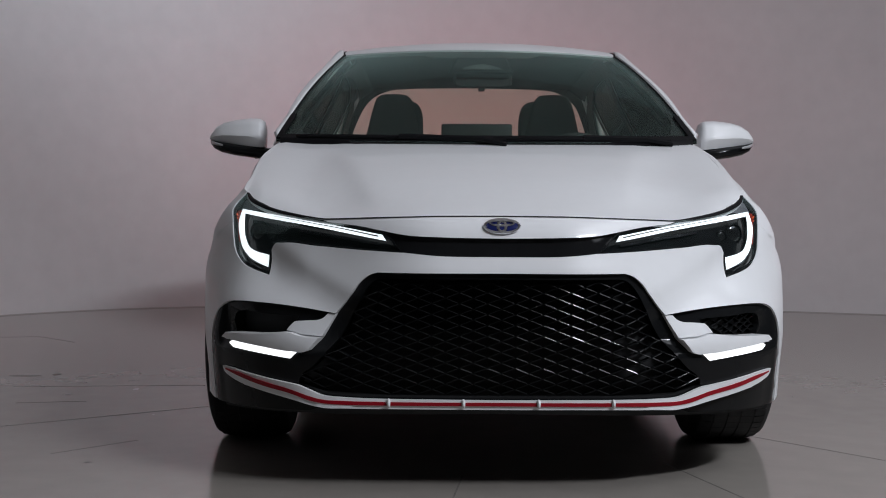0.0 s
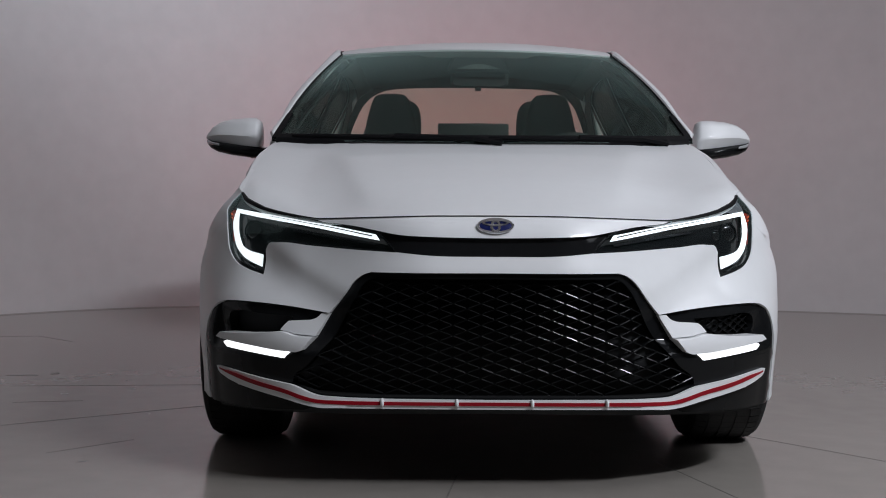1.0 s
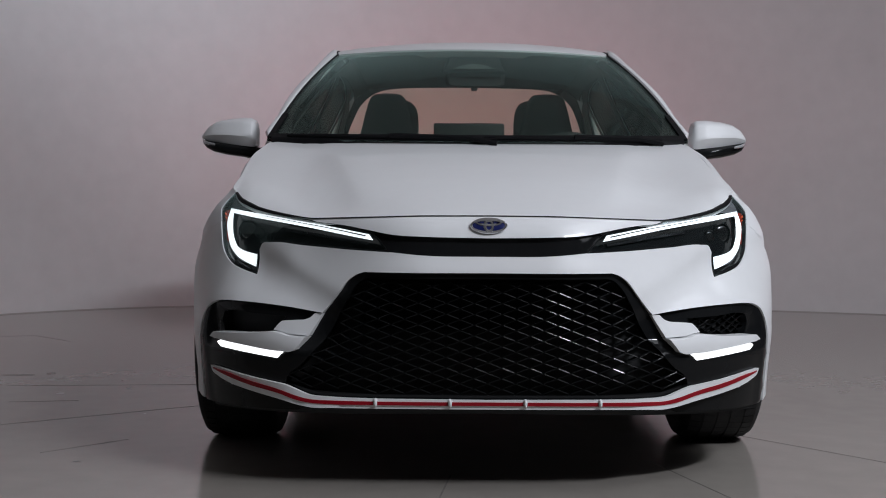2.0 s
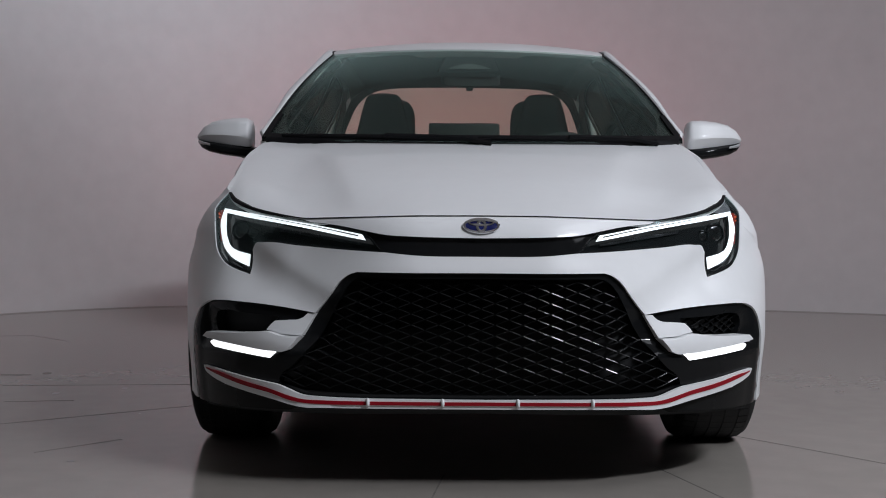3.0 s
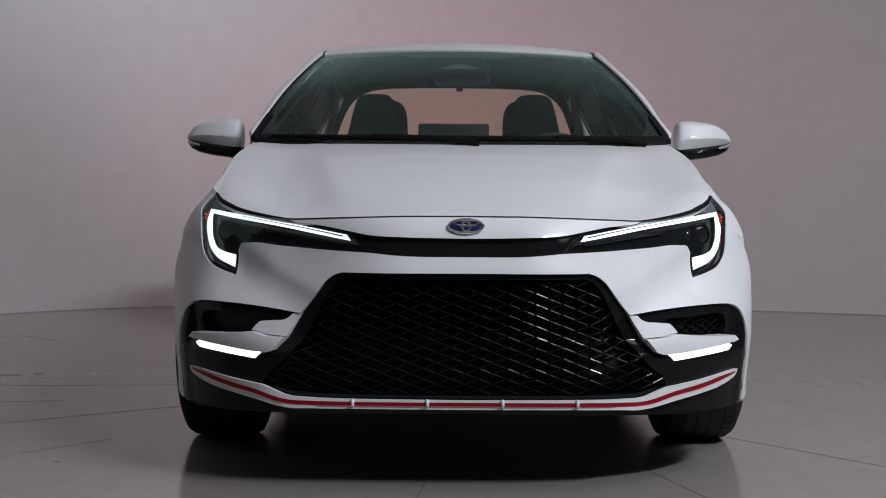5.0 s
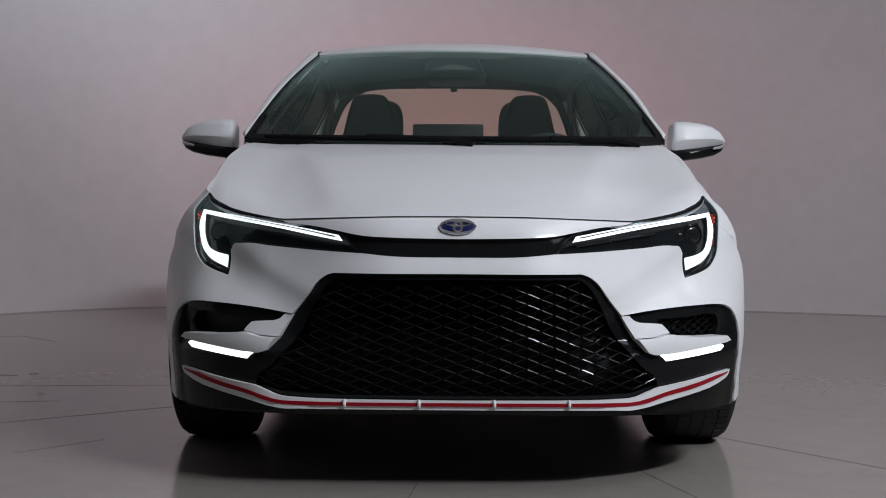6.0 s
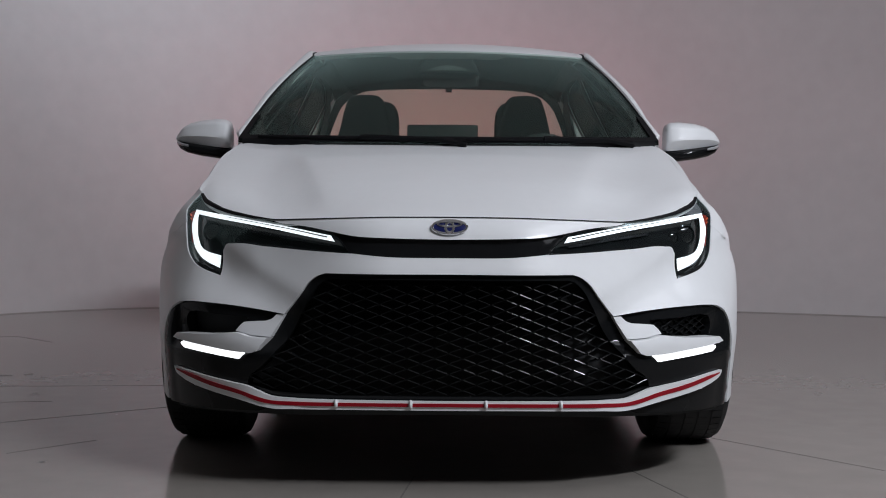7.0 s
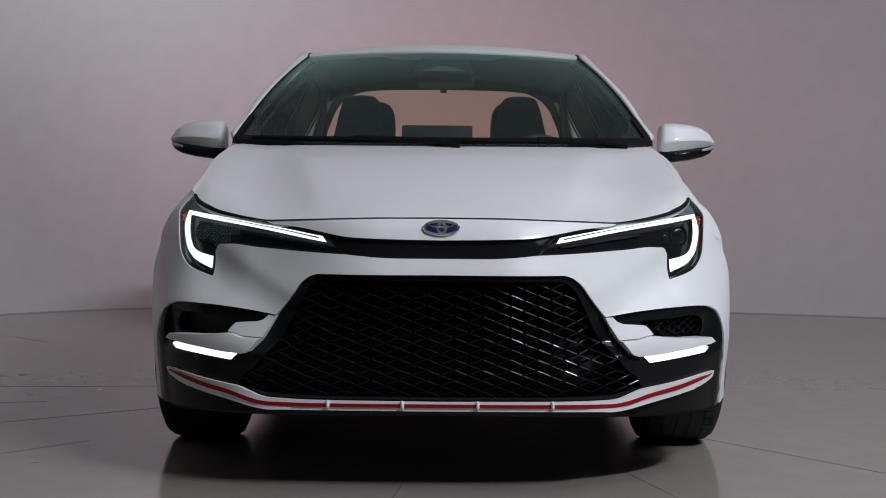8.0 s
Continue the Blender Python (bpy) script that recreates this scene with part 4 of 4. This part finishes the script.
for form in (flank_form, flank_left):
    side = 1 if form is flank_form else -1
    f = panel("side_frame", frame_out, form, PAINT, car, holes=(pane_1, pane_2, pane_3), step=0.05, thick=0.012, edge=0.004)
    for pane in (pane_1, pane_2, pane_3):
        panel("quarter_glass" if pane is pane_3 else "side_glass", pane, form, QUARTER_GLASS if pane is pane_3 else SIDE_GLASS, car, step=0.08, off=-0.012, thick=0.004, edge=0)
    # one rounded rail from the cowl up the windscreen pillar, along the roof and down the rear pillar
    heights = ([p[0] for p in rail], [p[1] for p in rail])
    loops, ditch, lining = [], [], []
    path = [screen(np.array([side * 1.0]), np.array([i / 24]), 0.0)[0] for i in range(0, 24)]
    path += [top(np.array([side * 1.0]), np.array([i / 30]), 0.0)[0] for i in range(30)]
    path += [rear_glass(np.array([side * 1.0]), np.array([i / 14]), 0.0)[0] for i in range(15)]
    path = [Vector(p) for p in path]
    for i, a in enumerate(path):
        along = (path[min(i + 1, len(path) - 1)] - path[max(i - 1, 0)]).normalized()
        yy = a.y + 0.02
        b = Vector(form(np.array([yy]), np.array([np.interp(yy, *heights)]), 0.0)[0])
        if (b.x - a.x) * side < 0.02:
            b.x = a.x + side * 0.02
        if i == 0:
            b, a = b - Vector((side * 0.03, 0.0, 0.02)), a - Vector((side * 0.02, 0, 0.015))
        across = (b - a).normalized()
        n = along.cross(across).normalized()
        if n.z < 0:
            n = -n
        swell = min(0.014, 0.3 * (b - a).length)
        row = [a.lerp(b, t) + n * (0.0015 + swell * math.sin(math.pi * t) ** 0.7) for t in (0.12, 0.22, 0.4, 0.6, 0.8, 1.0)]
        row += [b - n * 0.03, a - n * 0.03]
        loops.append(row)
        if 1 <= i < 53:
            yy = min(a.y + 0.02, 4.0)
            low = Vector(form(np.array([yy]), np.array([max(np.interp(yy, *heights) - 0.075, 0.99)]), -0.064)[0])
            high = a + Vector((-side * 0.05, 0, -0.034))
            lining.append([high, high.lerp(low, 0.5) + Vector((side * 0.012, 0, 0.006)), low, low + Vector((side * 0.004, 0, 0)), high + Vector((side * 0.004, 0, 0.006))])
        if 0 < i < 55:
            ditch.append([a - across * 0.004 + n * 0.0015, a + across * 0.008 + n * 0.0015, a + across * 0.008 - n * 0.012, a - across * 0.004 - n * 0.012])
    part("side_rail", rings(bmesh.new(), loops), PAINT, car, "white pillar and roof rail in one piece")
    part("roof_moulding", rings(bmesh.new(), ditch), SATIN_BLACK, car, "thin black moulding beside the glass and roof")
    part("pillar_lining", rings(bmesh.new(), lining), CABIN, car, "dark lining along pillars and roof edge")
    trim = []
    for i in range(8):
        v = 0.012 + 0.2 * i / 7
        p, q = (Vector(screen(np.array([side * uu]), np.array([v]), 0.004)[0]) for uu in (0.974, 1.003))
        trim.append([p, q, q - Vector((0, 0, 0.014)), p - Vector((0, 0, 0.014))])
    part("corner_trim", rings(bmesh.new(), trim), SATIN_BLACK, car, "black plastic trim in the glass corner")
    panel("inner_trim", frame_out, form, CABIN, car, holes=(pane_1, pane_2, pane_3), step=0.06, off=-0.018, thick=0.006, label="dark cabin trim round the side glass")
    # shoulder between the lower body and the side glass
    loops = []
    for i in range(33):
        y = 1.25 + (4.2 - 1.25) * i / 32
        a = Vector(belt(np.array([side * sy(y)]), np.array([ledge(y) - 0.012]), -0.004)[0])
        b = Vector(form(np.array([y]), np.array([ledge(y) + 0.02]), -0.02)[0])
        loops.append([a, a.lerp(b, 0.5) + Vector((0, 0, 0.008)), b, b - Vector((0, 0, 0.05)), a - Vector((0, 0, 0.04))])
    part("belt_moulding", rings(bmesh.new(), loops), SATIN_BLACK, car)

# cowl and wipers
bm = bmesh.new()
rowset = []
for u in np.linspace(-0.98, 0.98, 25):
    skin = [Vector(screen(np.array([u]), np.array([v]), 0.004)[0]) for v in (0.04, 0.027, 0.013, 0.0)]
    b = Vector((0.72 * u, 1.035 + 0.11 * abs(u) ** 2.2, 0.945 + 0.01 * u * u))
    rowset.append(skin + [b, b - Vector((0, 0, 0.02)), skin[0] - Vector((0, -0.02, 0.03))])
part("cowl", rings(bm, rowset), SATIN_BLACK, car, "black plastic cowl below the glass")
for u0, u1, v0, v1 in ((-0.90, 0.08, 0.016, -0.004), (0.02, 0.86, 0.012, -0.008)):
    bm = bmesh.new()
    us = np.linspace(u0, u1, 14)
    tube(bm, [screen(np.array([u]), np.array([v0 + (v1 - v0) * i / 13 + 0.004 * math.sin(math.pi * i / 13)]), 0.008)[0] for i, u in enumerate(us)], 0.006, 6)
    w = part("wiper", bm, SATIN_BLACK, car, "black wiper lying along the glass")
    bm = bmesh.new()
    tube(bm, [screen(np.array([u]), np.array([vv]), o)[0] for u, vv, o in ((u1, -0.03, 0.004), (u1 - 0.12, 0.0, 0.012), (u0 * 0.5 + u1 * 0.5, (v0 + v1) * 0.5, 0.016))], 0.009, 6)
    part("wiper_arm", bm, SATIN_BLACK, w)

# inside
bm = bmesh.new()
rowset = []
for x in np.linspace(-0.7, 0.7, 15):
    c = 1.16 + 0.12 * (x / 0.7) ** 2
    rowset.append([Vector(p) for p in ((x, c, 0.94), (x, c + 0.25, 0.965), (x, c + 0.45, 0.965), (x, c + 0.52, 0.92), (x, c + 0.5, 0.6), (x, c, 0.6))])
part("dashboard", rings(bm, rowset), CABIN, car, "dark moulded dashboard")
part("display", box(bmesh.new(), (-0.155, 1.60, 0.93), (0.113, 1.625, 1.062), 0.008), CABIN, car, "dark tablet display on the dashboard")


def pod(name, c, r, mat, p=3, label="", n=24, m=9):
    """A soft cushion form: rounded in all three ways."""
    loops = []
    for i in range(m):
        a = -math.pi / 2 + math.pi * (i + 0.5) / m
        k = math.cos(a) ** (2 / p)
        z = r[2] * math.copysign(abs(math.sin(a)) ** (2 / p), math.sin(a))
        loops.append([Vector((c[0] + x * k, c[1] + y * k, c[2] + z)) for x, y in squircle(n, r[0], r[1], p)])
    return part(name, rings(bmesh.new(), loops), mat, car, label)


for x in (-0.367, 0.343):
    loops = []
    for z, hw, d, y in ((0.42, 0.23, 0.06, 2.42), (0.6, 0.25, 0.075, 2.46), (0.82, 0.23, 0.075, 2.52), (0.96, 0.19, 0.065, 2.54), (1.03, 0.135, 0.055, 2.52), (1.09, 0.114, 0.05, 2.5), (1.16, 0.098, 0.05, 2.5), (1.205, 0.085, 0.047, 2.505), (1.228, 0.076, 0.043, 2.51), (1.241, 0.06, 0.035, 2.512), (1.246, 0.03, 0.02, 2.513)):
        loops.append([Vector((x + p, y + q, z)) for p, q in squircle(28, hw, d, 3)])
    part("seat_back", rings(bmesh.new(), loops), FABRIC, car, "dark front seat back with a built-in headrest")
    pod("seat_cushion", (x, 2.25, 0.46), (0.25, 0.27, 0.09), FABRIC, 3.4)
    pod("rear_headrest", (math.copysign(0.37, x), 3.37, 1.10), (0.127, 0.06, 0.185), FABRIC, 4, "dark rear headrest", 32, 14)
pod("rear_seat_back", (0, 3.35, 0.72), (0.62, 0.09, 0.3), FABRIC, 4)
pod("rear_seat_cushion", (0, 3.05, 0.45), (0.62, 0.28, 0.1), FABRIC, 4)
part("parcel_shelf", box(bmesh.new(), (-0.62, 3.42, 0.96), (0.62, 4.0, 1.0), 0.01), CABIN, car)
bm = bmesh.new()
loops = []
for i in range(32):
    a = 2 * math.pi * i / 32
    loops.append([Vector((0.37, 1.82, 0.86)) + Vector((math.cos(a) * (0.18 + 0.014 * math.cos(b)), -0.1 * math.sin(a) + 0.4 * 0.014 * math.sin(b), math.sin(a) * (0.165 + 0.014 * math.cos(b)))) for b in (0, 1.57, 3.14, 4.71)])
part("steering_wheel", rings(bm, loops, close=True), CABIN, car)
# mirror and camera housing behind the glass
part("sensor_housing", rings(bmesh.new(), [[Vector((x * (1 if z < 0 else 0.78), 1.735 + d, 1.298 + z)) for x, z in ((-w, -h), (w, -h), (w, h), (-w, h))] for w, h, d in ((0.115, 0.026, 0.0), (0.125, 0.03, 0.04), (0.13, 0.03, 0.1))]), FABRIC, car, "dark sensor housing behind the glass")
part("sensor_window", rings(bmesh.new(), [[Vector((x, 1.726 + d, 1.289 + z)) for x, z in ((-0.082, -0.009), (0.082, -0.009), (0.05, 0.002), (0.015, 0.010), (-0.015, 0.010), (-0.05, 0.002))] for d in (0.0, 0.012)]), PALE, car, "pale sensor window")
mirror = part("inner_mirror", rings(bmesh.new(), [[Vector((0.005 + x * k, 1.80 + d, 1.245 + z * k)) for x, z in squircle(20, 0.115, 0.03, 5)] for k, d in ((0.9, -0.02), (1, -0.01), (1, 0.015))]), UNDER, car, "dark rear-view mirror")
# added chrome sliver that imitates the highlight on the mirror's right edge
part("mirror_edge_glint", rings(bmesh.new(), [[Vector((0.119 + a, 1.79 + b, z)) for a, b in squircle(8, r, r, 2)] for z, r in ((1.226, 0.001), (1.232, 0.003), (1.258, 0.003), (1.264, 0.001))]), CHROME, mirror, "chrome sliver standing in for the glint on the mirror's edge")
part("mirror_lever", box(bmesh.new(), (-0.011, 1.79, 1.2), (0.015, 1.805, 1.218), 0.003), FABRIC, mirror)

# door mirrors
for side in (1, -1):
    bm = bmesh.new()
    loops = []
    spec = [(x, ry, (hi - lo) / 2, (hi + lo) / 2) for x, ry, hi, lo in ((0.815, 0.055, 1.048, 0.970), (0.822, 0.068, 1.066, 0.967), (0.834, 0.076, 1.075, 0.967), (0.87, 0.082, 1.077, 0.971), (0.93, 0.08, 1.072, 0.979), (0.975, 0.072, 1.062, 0.986), (1.005, 0.06, 1.045, 0.991), (1.022, 0.042, 1.024, 0.996), (1.031, 0.022, 1.013, 0.999), (1.034, 0.008, 1.009, 1.002))]
    for x, ry, rz, zc in spec:
        face = []
        for i in range(13):
            b = -1 + 2 * i / 12
            face.append((-ry * (1 - 0.32 * max(b + 0.3, 0) / 1.3 - 0.45 * max(b - 0.75, 0) / 0.25 - 0.3 * max(-0.3 - b, 0) / 0.7), rz * b))
        face += [(ry * 0.8, rz), (ry, rz * 0.6), (ry, -rz * 0.6), (ry * 0.8, -rz)]
        loops.append([Vector((side * (x + 0.006), 1.62 + a + (x - 0.845) * 0.25, zc + b)) for a, b in face])
    mir = part("door_mirror", rings(bm, loops), PAINT, car, "white door mirror on a black foot")
    bm = bmesh.new()
    loops = []
    for x, ry, rz, zc in ((0.80, 0.04, 0.02, 0.945), (0.835, 0.06, 0.023, 0.948), (0.87, 0.074, 0.022, 0.951), (0.93, 0.078, 0.022, 0.959), (0.98, 0.07, 0.02, 0.968), (1.01, 0.052, 0.016, 0.978), (1.028, 0.02, 0.009, 0.989)):
        loops.append([Vector((side * (x + 0.006), 1.62 + a + (x - 0.845) * 0.25, zc + b)) for a, b in squircle(20, ry, rz, 3)])
    part("mirror_foot", rings(bm, loops), MASK_BLACK, mir, "gloss black lower shell")
    bm = bmesh.new()
    loops = []
    for x, y, z, r in ((0.975, 1.565, 0.974, 0.004), (1.005, 1.585, 0.980, 0.006), (1.03, 1.63, 0.989, 0.007), (1.038, 1.665, 0.993, 0.004)):
        loops.append([Vector((side * x, y + a, z + b)) for a, b in squircle(10, r, r, 2.5)])
    part("turn_signal", rings(bm, loops), SIGNAL, mir, "clear turn signal lens")
    part("mirror_stalk", rings(bmesh.new(), [[Vector((side * x, 1.62 + a, z + b)) for a, b in squircle(12, 0.05, 0.02, 3)] for x, z in ((0.74, 0.95), (0.86, 0.945))]), GLOSS_BLACK, mir)


# wheels
def wheel(y, side):
    cx = side * 0.756
    w = new("wheel")
    w.parent = car
    bm = bmesh.new()
    prof = [(-0.105, 0.235), (-0.12, 0.265), (-0.12, 0.295), (-0.112, 0.312), (-0.095, 0.3205), (-0.07, 0.3235), (0.07, 0.3235), (0.095, 0.3205), (0.112, 0.312), (0.12, 0.295), (0.12, 0.265), (0.105, 0.235)]
    loops = []
    for i in range(72):
        a = 2 * math.pi * i / 72
        loops.append([Vector((cx + x, y + r * math.cos(a), HUB + r * math.sin(a))) for x, r in prof])
    rings(bm, loops, close=True, cap=False)
    part("tyre", bm, RUBBER, w, "black rubber tyre with tread grooves")
    # tread ribs and cross blocks
    bm = bmesh.new()
    for x0, x1 in ((-0.098, -0.066), (-0.058, -0.024), (-0.016, 0.016), (0.024, 0.058), (0.066, 0.098)):
        for i in range(60):
            gap = 0.05 if abs(x0 + x1) > 0.1 else 0.015
            a0, a1 = 2 * math.pi * (i + gap) / 60, 2 * math.pi * (i + 1 - gap) / 60
            shift = 0.03 * (x0 + 0.1) * 3
            r1 = 0.3265
            q = []
            for a in (a0 + shift, a1 + shift):
                for r in (0.315, r1):
                    for x in (x0, x1):
                        rr = r - (0.005 if abs(x) > 0.09 else 0)
                        q.append(bm.verts.new((cx + x, y + rr * math.cos(a), HUB + rr * math.sin(a))))
            for f in ((2, 3, 7, 6), (0, 2, 6, 4), (1, 5, 7, 3), (0, 1, 3, 2), (4, 6, 7, 5)):
                bm.faces.new([q[t] for t in f])
    part("tread", bm, RUBBER, w, flat=True)
    bm = bmesh.new()
    loops = []
    for i in range(60):
        a = 2 * math.pi * i / 60
        loops.append([Vector((cx + side * x, y + r * math.cos(a), HUB + r * math.sin(a))) for x, r in ((0.1, 0.238), (0.105, 0.225), (0.06, 0.215), (-0.1, 0.22), (-0.1, 0.238))])
    rings(bm, loops, close=True, cap=False)
    rim = part("rim", bm, RIM, w, "dark alloy rim with spokes")
    for k in range(10):
        a = 2 * math.pi * k / 10
        bm = bmesh.new()
        d, t = Vector((0, math.cos(a), math.sin(a))), Vector((0, -math.sin(a), math.cos(a)))
        c = Vector((cx, y, HUB))
        loops = []
        for r, wd, x in ((0.04, 0.024, 0.07), (0.13, 0.016, 0.085), (0.225, 0.02, 0.095)):
            o = c + d * r + Vector((side * x, 0, 0))
            loops.append([o + t * wd * i + Vector((side * j, 0, 0)) for i, j in ((-1, -0.03), (1, -0.03), (0.7, 0), (-0.7, 0))])
        part("spoke", rings(bm, loops), RIM, rim)
    bm = bmesh.new()
    rings(bm, [[Vector((cx + side * x, y + r * math.cos(2 * math.pi * i / 32), HUB + r * math.sin(2 * math.pi * i / 32))) for i in range(32)] for x, r in ((-0.02, 0.17), (0.02, 0.17), (0.02, 0.06), (0.085, 0.055), (0.09, 0.03))])
    part("brake_disc", bm, RIM, w)
    # liner of the arch
    bm = bmesh.new()
    loops = []
    for i in range(25):
        a = math.radians(-12 + 204 * i / 24)
        loops.append([Vector((side * x, y + r * math.cos(a), HUB + r * math.sin(a))) for x, r in ((0.45, 0.357), (0.80, 0.357), (0.80, 0.364), (0.45, 0.364))])
    rings(bm, loops)
    part("arch_liner", bm, DARK, car)


for yy in (AXLE, REAR_AXLE):
    for side in (1, -1):
        wheel(yy, side)

# underbody, firewall and bulkheads that close the shell
part("floor_pan", box(bmesh.new(), (-0.58, 0.25, 0.2), (0.58, 4.3, 0.24), 0.02), UNDER, car)
part("firewall", box(bmesh.new(), (-0.72, 1.12, 0.24), (0.72, 1.16, 0.93), 0.01), DARK, car)
part("radiator_support", box(bmesh.new(), (-0.4, 0.26, 0.24), (0.4, 0.3, 0.62), 0.01), DARK, car)
part("cabin_floor", box(bmesh.new(), (-0.78, 1.3, 0.24), (0.78, 3.2, 0.28), 0.01), DARK, car)
part("boot_wall", box(bmesh.new(), (-0.7, 4.0, 0.24), (0.7, 4.04, 0.95), 0.01), DARK, car)
